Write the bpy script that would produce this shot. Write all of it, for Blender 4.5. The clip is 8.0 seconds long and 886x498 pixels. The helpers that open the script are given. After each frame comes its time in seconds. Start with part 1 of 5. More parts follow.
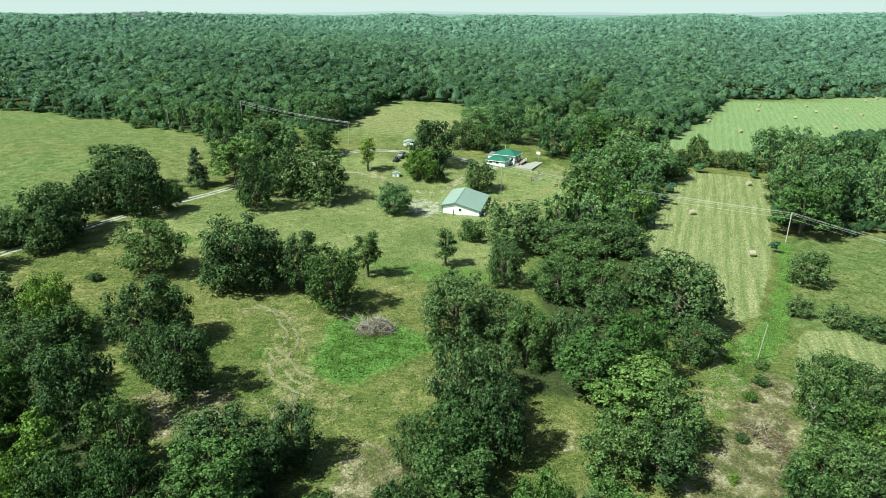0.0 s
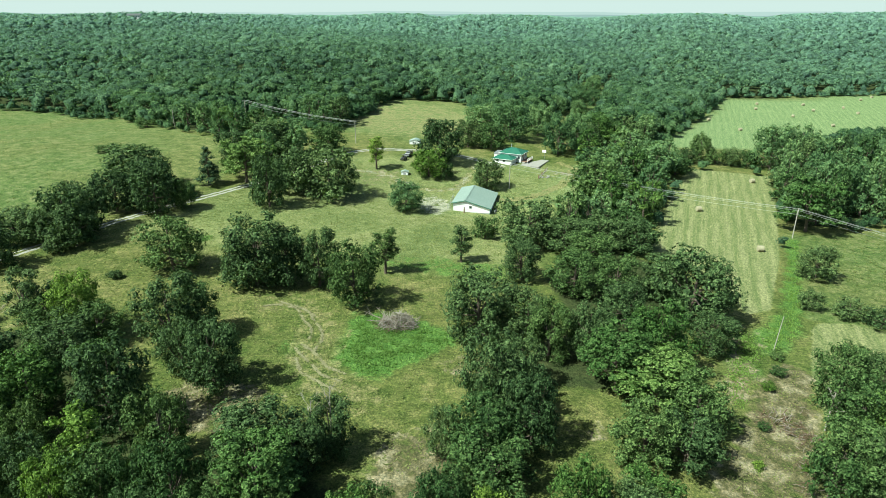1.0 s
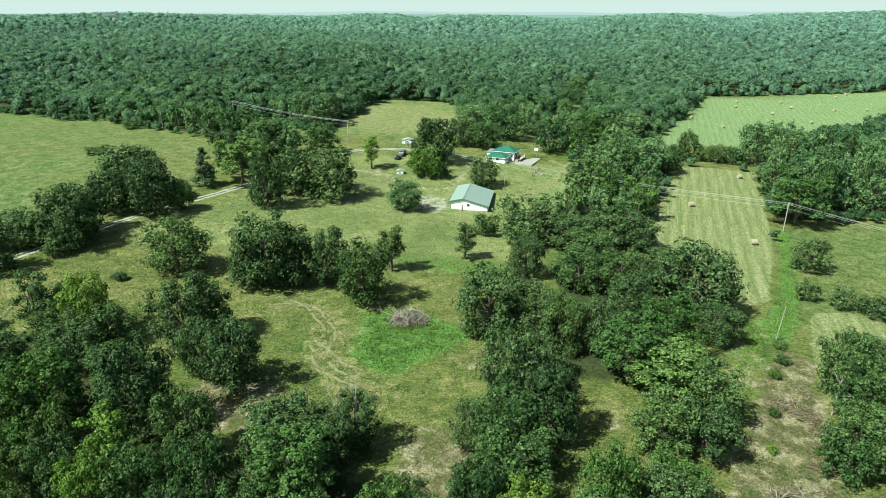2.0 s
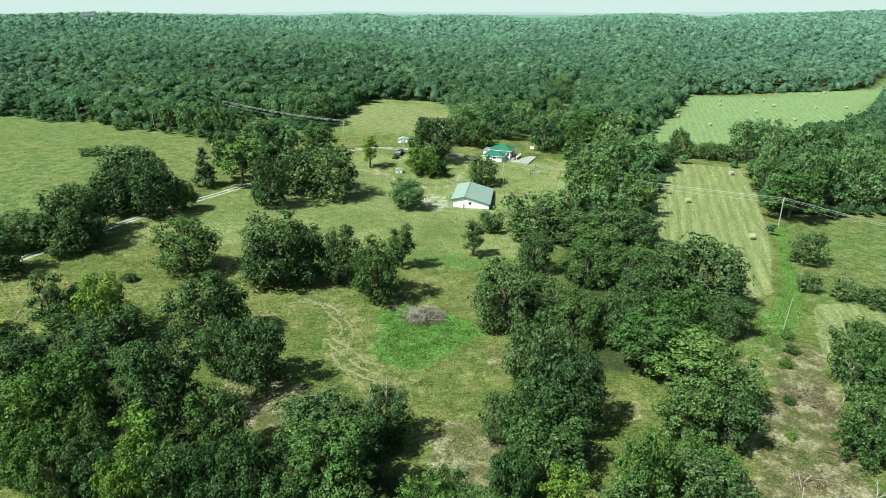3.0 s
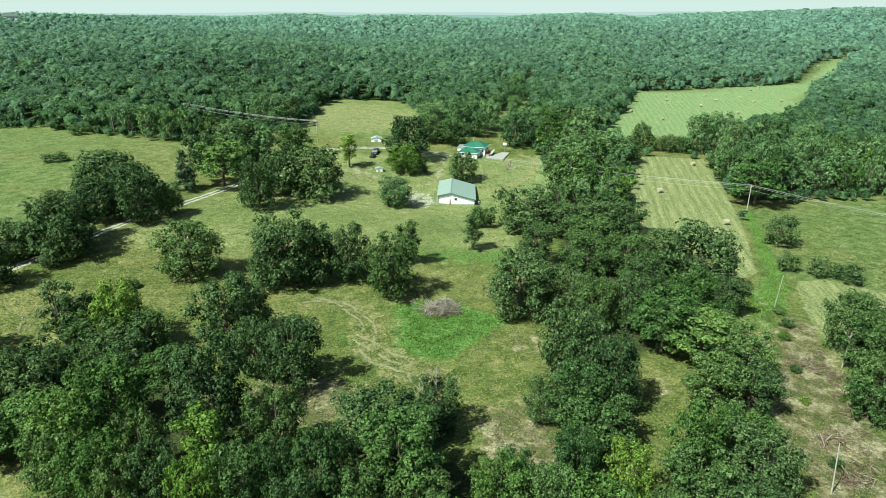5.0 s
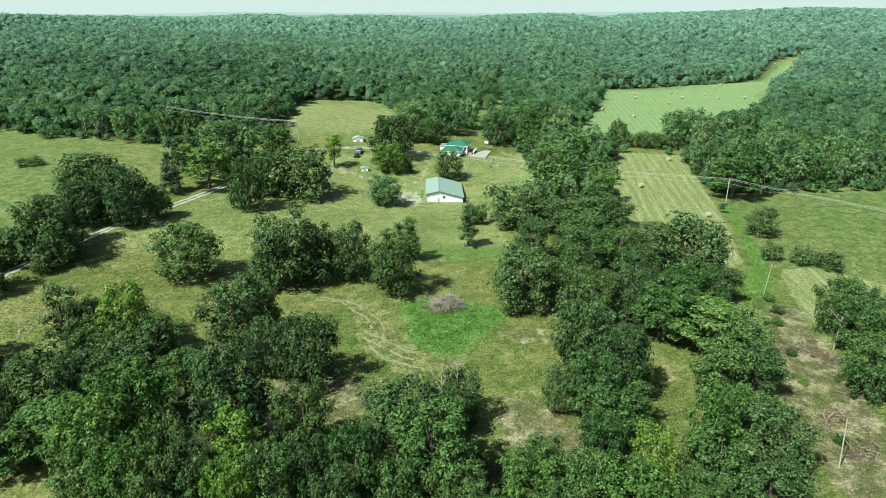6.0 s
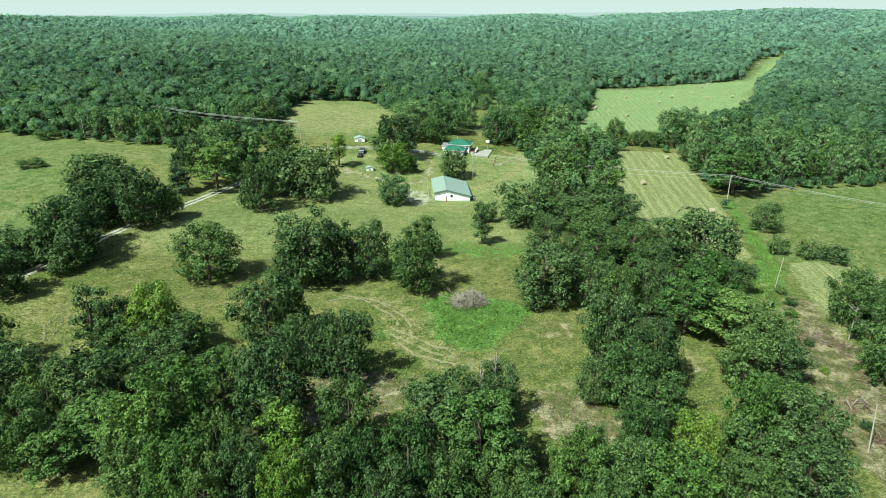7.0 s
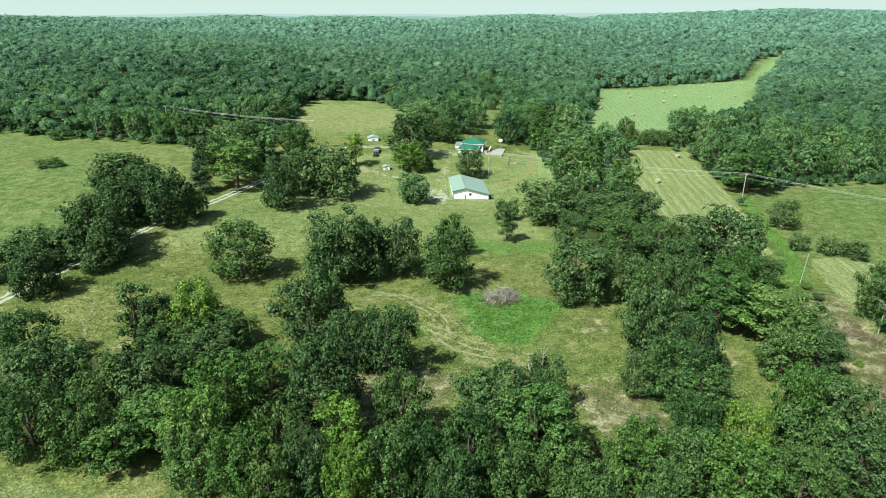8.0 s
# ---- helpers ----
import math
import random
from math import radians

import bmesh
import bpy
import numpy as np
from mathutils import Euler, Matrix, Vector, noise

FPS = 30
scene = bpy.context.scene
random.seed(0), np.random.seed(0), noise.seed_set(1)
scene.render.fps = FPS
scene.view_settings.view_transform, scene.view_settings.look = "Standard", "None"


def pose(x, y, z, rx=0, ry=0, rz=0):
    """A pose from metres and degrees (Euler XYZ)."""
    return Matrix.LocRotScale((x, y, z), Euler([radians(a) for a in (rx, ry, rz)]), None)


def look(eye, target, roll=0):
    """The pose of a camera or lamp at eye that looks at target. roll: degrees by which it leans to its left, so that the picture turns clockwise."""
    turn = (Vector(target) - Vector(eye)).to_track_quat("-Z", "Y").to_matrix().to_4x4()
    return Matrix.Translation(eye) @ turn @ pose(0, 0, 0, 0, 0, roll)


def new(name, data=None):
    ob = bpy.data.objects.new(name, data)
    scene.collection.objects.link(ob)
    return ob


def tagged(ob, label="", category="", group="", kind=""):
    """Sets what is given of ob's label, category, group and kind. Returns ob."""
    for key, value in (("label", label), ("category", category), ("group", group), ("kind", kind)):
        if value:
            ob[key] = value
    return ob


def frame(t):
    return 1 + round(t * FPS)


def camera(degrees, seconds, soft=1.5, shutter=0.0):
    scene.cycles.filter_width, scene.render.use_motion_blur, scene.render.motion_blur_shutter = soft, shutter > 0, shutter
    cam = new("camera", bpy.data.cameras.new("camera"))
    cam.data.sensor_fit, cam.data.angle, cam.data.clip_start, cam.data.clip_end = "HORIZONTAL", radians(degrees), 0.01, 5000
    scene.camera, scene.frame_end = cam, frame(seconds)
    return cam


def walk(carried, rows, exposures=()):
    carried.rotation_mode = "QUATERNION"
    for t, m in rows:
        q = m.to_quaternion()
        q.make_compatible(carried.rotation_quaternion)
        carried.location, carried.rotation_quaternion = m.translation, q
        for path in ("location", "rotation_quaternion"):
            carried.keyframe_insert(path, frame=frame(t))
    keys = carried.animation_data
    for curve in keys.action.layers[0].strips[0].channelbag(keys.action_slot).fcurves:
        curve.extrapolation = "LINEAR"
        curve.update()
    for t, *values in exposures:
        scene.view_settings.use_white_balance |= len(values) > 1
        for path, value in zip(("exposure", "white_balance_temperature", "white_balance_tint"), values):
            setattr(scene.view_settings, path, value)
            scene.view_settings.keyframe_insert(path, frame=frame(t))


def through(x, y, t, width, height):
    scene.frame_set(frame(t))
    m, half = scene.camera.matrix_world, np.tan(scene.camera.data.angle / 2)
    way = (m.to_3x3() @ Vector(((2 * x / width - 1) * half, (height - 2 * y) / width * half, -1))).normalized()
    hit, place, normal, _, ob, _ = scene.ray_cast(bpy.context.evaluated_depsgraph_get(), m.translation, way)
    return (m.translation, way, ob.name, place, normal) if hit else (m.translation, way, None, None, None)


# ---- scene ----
cam = camera(71.1, 8.0, soft=0.35)
METRES, EYE, TILT, LEAN, TURN = 58.0, 58.0, -21.1, 0.0, 0.0
ROWS = [
    (0.0, 0.0, 0.0, 0.0, 0.0, 0.0, -0.0),
    (0.5, -0.0442, -0.0163, -0.0069, -0.11, -0.0, 0.05),
    (1.0, -0.0941, -0.0305, -0.0136, -0.65, -0.01, 0.28),
    (1.5, -0.1461, -0.0418, -0.0191, -1.67, -0.01, 0.7),
    (3.0, -0.3183, -0.0628, -0.0316, -4.43, -0.06, 1.74),
    (3.5, -0.3795, -0.0674, -0.0351, -5.51, -0.08, 2.17),
    (4.0, -0.4432, -0.0706, -0.0382, -6.68, -0.12, 2.61),
    (4.5, -0.5081, -0.0728, -0.0406, -8.15, -0.2, 3.21),
    (6.0, -0.7099, -0.0676, -0.0446, -13.1, -0.54, 5.13),
    (6.5, -0.7795, -0.0615, -0.0446, -14.13, -0.61, 5.52),
    (7.0, -0.8493, -0.0542, -0.0445, -14.69, -0.62, 5.72),
    (7.5, -0.9193, -0.0452, -0.044, -15.01, -0.64, 5.84),
    (8.0, -0.9884, -0.036, -0.043, -15.25, -0.63, 5.92),
]
STOPS, KELVIN, TINT = 0.93, 5950, -12
walk(cam, [(t, pose(0, 0, EYE, TILT, LEAN, TURN) @ pose(METRES * x, METRES * y, METRES * z, 90 + pitch, roll, yaw)) for t, x, y, z, yaw, pitch, roll in ROWS],
     [(0.0, STOPS, KELVIN, TINT), (8.0, STOPS, KELVIN, TINT)])

# ---- daylight: high sun from behind on one side, hazy summer sky ----
SUN_EL, SUN_AZ = 52.0, 242.3
world = bpy.data.worlds.new("sky")
scene.world = world
world.use_nodes = True
wn = world.node_tree.nodes
sky = wn.new("ShaderNodeTexSky")
sky.sky_type = "NISHITA"
sky.sun_disc = False
sky.sun_elevation, sky.sun_rotation = radians(SUN_EL), radians(SUN_AZ)
sky.altitude, sky.air_density, sky.dust_density, sky.ozone_density = 300, 1.0, 3.0, 1.0
wn["Background"].inputs["Strength"].default_value = 0.060
world.node_tree.links.new(sky.outputs[0], wn["Background"].inputs["Color"])
sun_data = bpy.data.lights.new("sun", "SUN")
sun_data.energy, sun_data.angle, sun_data.color = 5.0, radians(0.6), (1.0, 0.95, 0.86)
sun = new("sun", sun_data)
sun_dir = Vector((math.sin(radians(SUN_AZ)) * math.cos(radians(SUN_EL)), math.cos(radians(SUN_AZ)) * math.cos(radians(SUN_EL)), math.sin(radians(SUN_EL))))
sun.matrix_world = look(sun_dir * 300 + Vector((0, 150, 0)), (0, 150, 0))

# ---- materials ----


def nodes_of(name, rough=0.8, metal=0.0, spec=0.3):
    m = bpy.data.materials.new(name)
    m.use_nodes = True
    nt = m.node_tree
    b = nt.nodes["Principled BSDF"]
    b.inputs["Roughness"].default_value = rough
    b.inputs["Metallic"].default_value = metal
    b.inputs["Specular IOR Level"].default_value = spec
    return m, nt, b


def node(nt, kind, **values):
    n = nt.nodes.new(kind)
    for k, v in values.items():
        n.inputs[k].default_value = v
    return n


def ramp(nt, source, stops):
    r = nt.nodes.new("ShaderNodeValToRGB")
    el = r.color_ramp.elements
    while len(el) < len(stops):
        el.new(0.5)
    for e, (p, c) in zip(el, stops):
        e.position = p
        e.color = (*c, 1) if len(c) == 3 else c
    nt.links.new(source, r.inputs["Fac"])
    return r.outputs["Color"]


def mix(nt, fac, a, b, blend="MIX"):
    n = nt.nodes.new("ShaderNodeMix")
    n.data_type, n.blend_type = "RGBA", blend
    for value, slot in ((fac, 0), (a, 6), (b, 7)):
        if isinstance(value, (int, float)):
            n.inputs[slot].default_value = value
        elif isinstance(value, tuple):
            n.inputs[slot].default_value = (*value, 1)
        else:
            nt.links.new(value, n.inputs[slot])
    return n.outputs[2]


def maths(nt, op, a, b=0.0, c=0.0, clamp=False):
    n = nt.nodes.new("ShaderNodeMath")
    n.operation, n.use_clamp = op, clamp
    for slot, value in enumerate((a, b, c)):
        if isinstance(value, (int, float)):
            n.inputs[slot].default_value = value
        else:
            nt.links.new(value, n.inputs[slot])
    return n.outputs[0]


def grain(nt, coord, scale, detail=4.0, rough=0.6, dist=0.0):
    n = node(nt, "ShaderNodeTexNoise", Scale=scale, Detail=detail, Roughness=rough, Distortion=dist)
    nt.links.new(coord, n.inputs["Vector"])
    return n.outputs["Fac"]


def bump(nt, b, height, strength=0.4, distance=0.05):
    n = node(nt, "ShaderNodeBump", Strength=strength, Distance=distance)
    nt.links.new(height, n.inputs["Height"])
    nt.links.new(n.outputs["Normal"], b.inputs["Normal"])


def surface(name, colour, rough=0.8, metal=0.0, scale=2.0, amount=0.25, stain=(0.25, 0.22, 0.18), stain_amount=0.15, relief=0.2, spec=0.3):
    """A worn surface: its colour, grain at two scales and a little dirt."""
    m, nt, b = nodes_of(name, rough, metal, spec)
    co = nt.nodes.new("ShaderNodeTexCoord").outputs["Object"]
    fine, broad = grain(nt, co, scale * 9), grain(nt, co, scale, 5)
    dark = tuple(c * (1 - amount) for c in colour)
    light = tuple(min(1, c * (1 + amount)) for c in colour)
    c1 = ramp(nt, fine, [(0.3, dark), (0.7, light)])
    dirt = ramp(nt, broad, [(0.45, (0, 0, 0)), (0.75, (1, 1, 1))])
    c2 = mix(nt, maths(nt, "MULTIPLY", dirt, stain_amount), c1, stain)
    nt.links.new(c2, b.inputs["Base Color"])
    bump(nt, b, fine, relief, 0.02)
    return m


def foliage(name, dark, mid, light, through=0.2, rough=0.6, stand=False):
    """Leaves: colour varies leaf by leaf and tree by tree, and some light passes through. stand: a wood seen from afar."""
    m, nt, b = nodes_of(name, rough, 0, 0.1)
    geo = nt.nodes.new("ShaderNodeNewGeometry")
    pos = geo.outputs["Position"]
    fine = grain(nt, pos, 1.1 if stand else 4.5, 4, 0.8)
    broad = grain(nt, pos, 0.2 if stand else 0.55, 3)
    if stand:
        leaf = nt.nodes.new("ShaderNodeAttribute")
        leaf.attribute_name = "leaf"
        leaf = leaf.outputs["Fac"]
    else:
        leaf = geo.outputs["Random Per Island"]
    v = maths(nt, "MULTIPLY_ADD", leaf, 0.8 if stand else 0.7, -0.64 if stand else -0.62)
    v = maths(nt, "ADD", v, maths(nt, "MULTIPLY_ADD", fine, 2.0 if stand else 1.25, -0.475 if stand else -0.1))
    v = maths(nt, "ADD", v, maths(nt, "MULTIPLY_ADD", broad, 0.5, 0.0))
    if stand:
        stands = grain(nt, pos, 0.011, 3, 0.6)
        v = maths(nt, "ADD", v, maths(nt, "MULTIPLY_ADD", stands, 0.9, -0.45))
        bump(nt, b, fine, 1.0, 1.3)
    else:
        bump(nt, b, fine, 0.7, 0.12)
    c = ramp(nt, v, [(0.14, dark), (0.5, mid), (0.86, light)])
    tone = nt.nodes.new("ShaderNodeHueSaturation")
    nt.links.new(c, tone.inputs["Color"])
    tone.inputs["Saturation"].default_value = 1.0
    if stand:
        each = nt.nodes.new("ShaderNodeAttribute")
        each.attribute_name = "tone"
        each = each.outputs["Fac"]
    else:
        each = nt.nodes.new("ShaderNodeObjectInfo").outputs["Random"]
    nt.links.new(maths(nt, "MULTIPLY_ADD", each, -0.03, 0.512), tone.inputs["Hue"])
    nt.links.new(maths(nt, "MULTIPLY_ADD", each, 0.6 if stand else 0.6, 0.7), tone.inputs["Value"])
    nt.links.new(tone.outputs[0], b.inputs["Base Color"])
    tr = nt.nodes.new("ShaderNodeBsdfTranslucent")
    nt.links.new(mix(nt, 1.0, tone.outputs[0], (1.0, 1.1, 0.5), "MULTIPLY"), tr.inputs["Color"])
    ms = node(nt, "ShaderNodeMixShader", Fac=through)
    nt.links.new(b.outputs[0], ms.inputs[1])
    nt.links.new(tr.outputs[0], ms.inputs[2])
    nt.links.new(ms.outputs[0], nt.nodes["Material Output"].inputs["Surface"])
    return m


LEAF = {
    "o": foliage("oak_leaves", (0.017, 0.035, 0.012), (0.055, 0.096, 0.032), (0.148, 0.216, 0.082)),
    "g": foliage("green_leaves", (0.018, 0.039, 0.011), (0.051, 0.099, 0.028), (0.138, 0.211, 0.071)),
    "y": foliage("yellow_green_leaves", (0.039, 0.077, 0.012), (0.112, 0.191, 0.032), (0.238, 0.345, 0.072), 0.3),
    "b": foliage("bright_green_leaves", (0.021, 0.048, 0.011), (0.065, 0.125, 0.026), (0.158, 0.250, 0.065)),
    "f": foliage("feathery_leaves", (0.026, 0.059, 0.013), (0.071, 0.134, 0.032), (0.168, 0.254, 0.079)),
    "d": foliage("olive_leaves", (0.021, 0.041, 0.011), (0.057, 0.102, 0.027), (0.137, 0.200, 0.065)),
    # lighter green for the farther trees: distance haze put into the leaf colour
    "h": foliage("hazed_grove_leaves", (0.040, 0.082, 0.036), (0.104, 0.184, 0.072), (0.200, 0.296, 0.116), 0.26),
    "c": foliage("cedar_needles", (0.012, 0.028, 0.012), (0.029, 0.060, 0.026), (0.066, 0.111, 0.052), 0.1),
}
# from the valley woods to the upper slopes, haze put in as paler leaf colour
HAZED_LEAVES = []
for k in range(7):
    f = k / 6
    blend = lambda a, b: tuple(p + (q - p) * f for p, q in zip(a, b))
    HAZED_LEAVES.append(foliage("woodland_leaves", blend((0.032, 0.066, 0.030), (0.140, 0.236, 0.190)), blend((0.082, 0.156, 0.064), (0.196, 0.324, 0.256)),
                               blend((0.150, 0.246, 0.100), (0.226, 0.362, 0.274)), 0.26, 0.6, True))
BARK = surface("bark", (0.11, 0.085, 0.065), 0.95, 0, 1.5, 0.35, (0.05, 0.05, 0.04), 0.4, 0.8)
DEADWOOD = surface("dead_wood", (0.31, 0.28, 0.24), 0.9, 0, 1.5, 0.35, (0.16, 0.13, 0.10), 0.5, 0.6)
POLE_WOOD = surface("pole_wood", (0.36, 0.33, 0.28), 0.9, 0, 1.0, 0.2, (0.2, 0.17, 0.14), 0.3, 0.4)
WIRE = surface("wire", (0.5, 0.5, 0.48), 0.45, 0.3, 4, 0.1)
WHITE_SIDING = surface("white_siding", (0.78, 0.78, 0.76), 0.55, 0, 0.4, 0.04, (0.45, 0.42, 0.36), 0.18, 0.1)
GREEN_ROOF = surface("green_metal_roof", (0.026, 0.115, 0.072), 0.55, 0.0, 0.35, 0.10, (0.06, 0.15, 0.11), 0.35, 0.08)
BARN_ROOF = surface("weathered_metal_roof", (0.192, 0.248, 0.216), 0.5, 0.0, 0.3, 0.08, (0.25, 0.29, 0.26), 0.4, 0.08)
TRIM_GREEN = surface("green_trim", (0.06, 0.17, 0.13), 0.5, 0, 1, 0.1)
GLASS_DARK = surface("window_glass", (0.03, 0.04, 0.045), 0.08, 0, 1, 0.1, (0.05, 0.05, 0.05), 0.1, 0.0, 0.6)
GREY_METAL = surface("galvanised_metal", (0.40, 0.41, 0.41), 0.45, 0.6, 2, 0.1)
CONCRETE = surface("concrete", (0.27, 0.26, 0.23), 0.9, 0, 0.5, 0.1, (0.28, 0.26, 0.22), 0.4, 0.15)
GRAVEL = surface("pale_gravel", (0.29, 0.285, 0.245), 0.95, 0, 1.2, 0.28, (0.30, 0.30, 0.20), 0.35, 0.6)
HAY = surface("baled_hay", (0.30, 0.275, 0.18), 0.95, 0, 2.5, 0.3, (0.28, 0.22, 0.10), 0.35, 0.7)
STRAW = surface("mown_straw", (0.25, 0.235, 0.13), 0.95, 0, 2.5, 0.25, (0.24, 0.22, 0.10), 0.3, 0.3)
BLACK_PAINT = surface("black_paint", (0.025, 0.025, 0.028), 0.3, 0, 2, 0.1, (0.1, 0.09, 0.07), 0.25, 0.05, 0.5)
GREY_PAINT = surface("grey_paint", (0.35, 0.35, 0.36), 0.35, 0.1, 2, 0.1, (0.2, 0.18, 0.15), 0.25, 0.05, 0.5)
RUBBER = surface("rubber", (0.02, 0.02, 0.02), 0.85, 0, 4, 0.2)
BROWN_BOARD = surface("brown_board", (0.20, 0.12, 0.08), 0.85, 0, 2, 0.25)
GRASS_TUFT = foliage("grass_blades", (0.100, 0.140, 0.036), (0.160, 0.196, 0.062), (0.235, 0.245, 0.105), 0.35, 0.7)
WEED = foliage("weed_leaves", (0.096, 0.176, 0.034), (0.146, 0.244, 0.054), (0.215, 0.320, 0.096), 0.4, 0.7)


def ground_material():
    """Rough pasture, with mown hay, lush weeds, bare dirt, worn gravel and litter under the woods laid over it by cover."""
    m, nt, b = nodes_of("pasture_ground", 0.95, 0, 0.1)
    pos = nt.nodes.new("ShaderNodeNewGeometry").outputs["Position"]
    fine, mid = grain(nt, pos, 3.2, 8, 0.85), grain(nt, pos, 0.35, 6, 0.7)
    broad, vast = grain(nt, pos, 0.055, 4, 0.6), grain(nt, pos, 0.017, 3)

    def cover(name, lo=0.35, hi=0.65, ragged=2.0):
        a = nt.nodes.new("ShaderNodeAttribute")
        a.attribute_name = name
        v = maths(nt, "ADD", a.outputs["Fac"], maths(nt, "MULTIPLY", maths(nt, "SUBTRACT", mid, 0.5), ragged))
        return ramp(nt, v, [(lo, (0, 0, 0)), (hi, (1, 1, 1))])

    grass = ramp(nt, maths(nt, "ADD", maths(nt, "MULTIPLY", broad, 0.5), maths(nt, "MULTIPLY", mid, 0.5)), [(0.40, (0.056, 0.084, 0.022)), (0.50, (0.104, 0.124, 0.040)), (0.61, (0.178, 0.172, 0.074))])
    sway = nt.nodes.new("ShaderNodeVectorMath")
    sway.operation = "MULTIPLY"
    sway.inputs[1].default_value = (0.30, 1.0, 0.5)
    nt.links.new(pos, sway.inputs[0])
    combed = ramp(nt, grain(nt, sway.outputs[0], 1.0, 5, 0.7, 1.8), [(0.38, (0.66, 0.70, 0.62)), (0.5, (0.98, 1.0, 0.96)), (0.62, (1.36, 1.30, 1.22))])
    grass = mix(nt, 0.6, grass, combed, "MULTIPLY")
    rough = ramp(nt, mid, [(0.38, (0.066, 0.106, 0.030)), (0.50, (0.104, 0.140, 0.048)), (0.62, (0.158, 0.178, 0.078))])
    c = mix(nt, cover("rough"), grass, rough)
    dry = maths(nt, "MULTIPLY", ramp(nt, vast, [(0.44, (0, 0, 0)), (0.60, (1, 1, 1))]), 0.42)
    c = mix(nt, dry, c, mix(nt, 0.8, ramp(nt, mid, [(0.42, (0.108, 0.108, 0.040)), (0.58, (0.190, 0.168, 0.076))]), combed, "MULTIPLY"))
    # hay stubble in swaths
    sep = nt.nodes.new("ShaderNodeSeparateXYZ")
    nt.links.new(pos, sep.inputs[0])
    across = maths(nt, "ADD", maths(nt, "MULTIPLY", sep.outputs[0], 0.925), maths(nt, "MULTIPLY", sep.outputs[1], -0.38))
    across = maths(nt, "ADD", across, maths(nt, "MULTIPLY", vast, 1.6))
    down = maths(nt, "ADD", maths(nt, "MULTIPLY", sep.outputs[0], 0.38), maths(nt, "MULTIPLY", sep.outputs[1], 0.925))
    rows = nt.nodes.new("ShaderNodeCombineXYZ")
    nt.links.new(maths(nt, "MULTIPLY", across, 1.0), rows.inputs[0])
    nt.links.new(maths(nt, "MULTIPLY", down, 0.045), rows.inputs[1])
    streak = grain(nt, rows.outputs[0], 1.0, 4, 0.75)
    swath = maths(nt, "MULTIPLY_ADD", maths(nt, "SINE", maths(nt, "MULTIPLY", across, 1.9)), 0.042, 0.05)
    swath = maths(nt, "ADD", swath, maths(nt, "ADD", maths(nt, "MULTIPLY", streak, 0.65), maths(nt, "MULTIPLY", fine, 0.25)))
    stubble = ramp(nt, swath, [(0.40, (0.128, 0.156, 0.064)), (0.5, (0.178, 0.195, 0.090)), (0.62, (0.252, 0.254, 0.132))])
    c = mix(nt, cover("hay", ragged=0.7), c, stubble)
    c = mix(nt, cover("fresh", 0.1, 1.0, 0.5), c, ramp(nt, swath, [(0.40, (0.138, 0.196, 0.088)), (0.64, (0.212, 0.264, 0.132))]))
    c = mix(nt, cover("short", 0.1, 1.0, 0.6), c, ramp(nt, maths(nt, "ADD", maths(nt, "MULTIPLY", broad, 0.6), maths(nt, "MULTIPLY", mid, 0.4)), [(0.38, (0.128, 0.160, 0.062)), (0.5, (0.176, 0.204, 0.086)), (0.62, (0.232, 0.240, 0.116))]))
    c = mix(nt, cover("lush"), c, ramp(nt, maths(nt, "ADD", maths(nt, "MULTIPLY", fine, 0.6), maths(nt, "MULTIPLY", mid, 0.4)), [(0.40, (0.050, 0.104, 0.022)), (0.50, (0.076, 0.142, 0.032)), (0.61, (0.128, 0.204, 0.060))]))
    c = mix(nt, maths(nt, "MULTIPLY", cover("tracks"), 0.8), c, ramp(nt, fine, [(0.3, (0.155, 0.145, 0.065)), (0.7, (0.27, 0.245, 0.13))]))
    c = mix(nt, cover("dirt"), c, ramp(nt, mid, [(0.36, (0.069, 0.086, 0.030)), (0.46, (0.102, 0.095, 0.048)), (0.54, (0.168, 0.148, 0.090)), (0.62, (0.262, 0.232, 0.158))]))
    c = mix(nt, cover("stone"), c, ramp(nt, fine, [(0.3, (0.22, 0.22, 0.165)), (0.7, (0.40, 0.39, 0.33))]))
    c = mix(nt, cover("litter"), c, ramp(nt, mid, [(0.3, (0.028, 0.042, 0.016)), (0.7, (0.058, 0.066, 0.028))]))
    speck = ramp(nt, fine, [(0.39, (0.40, 0.46, 0.36)), (0.5, (0.93, 0.95, 0.90)), (0.61, (1.62, 1.52, 1.32))])
    c = mix(nt, 1.0, c, speck, "MULTIPLY")
    # tussocks about a foot across
    tussock = grain(nt, pos, 1.5, 3, 0.7)
    c = mix(nt, 0.85, c, ramp(nt, tussock, [(0.36, (0.68, 0.73, 0.66)), (0.5, (1.03, 1.03, 1.02)), (0.64, (1.36, 1.31, 1.26))]), "MULTIPLY")
    nt.links.new(c, b.inputs["Base Color"])
    h = maths(nt, "ADD", maths(nt, "MULTIPLY", fine, 0.5), maths(nt, "ADD", tussock, mid))
    bump(nt, b, h, 0.9, 0.34)
    return m


GROUND = ground_material()


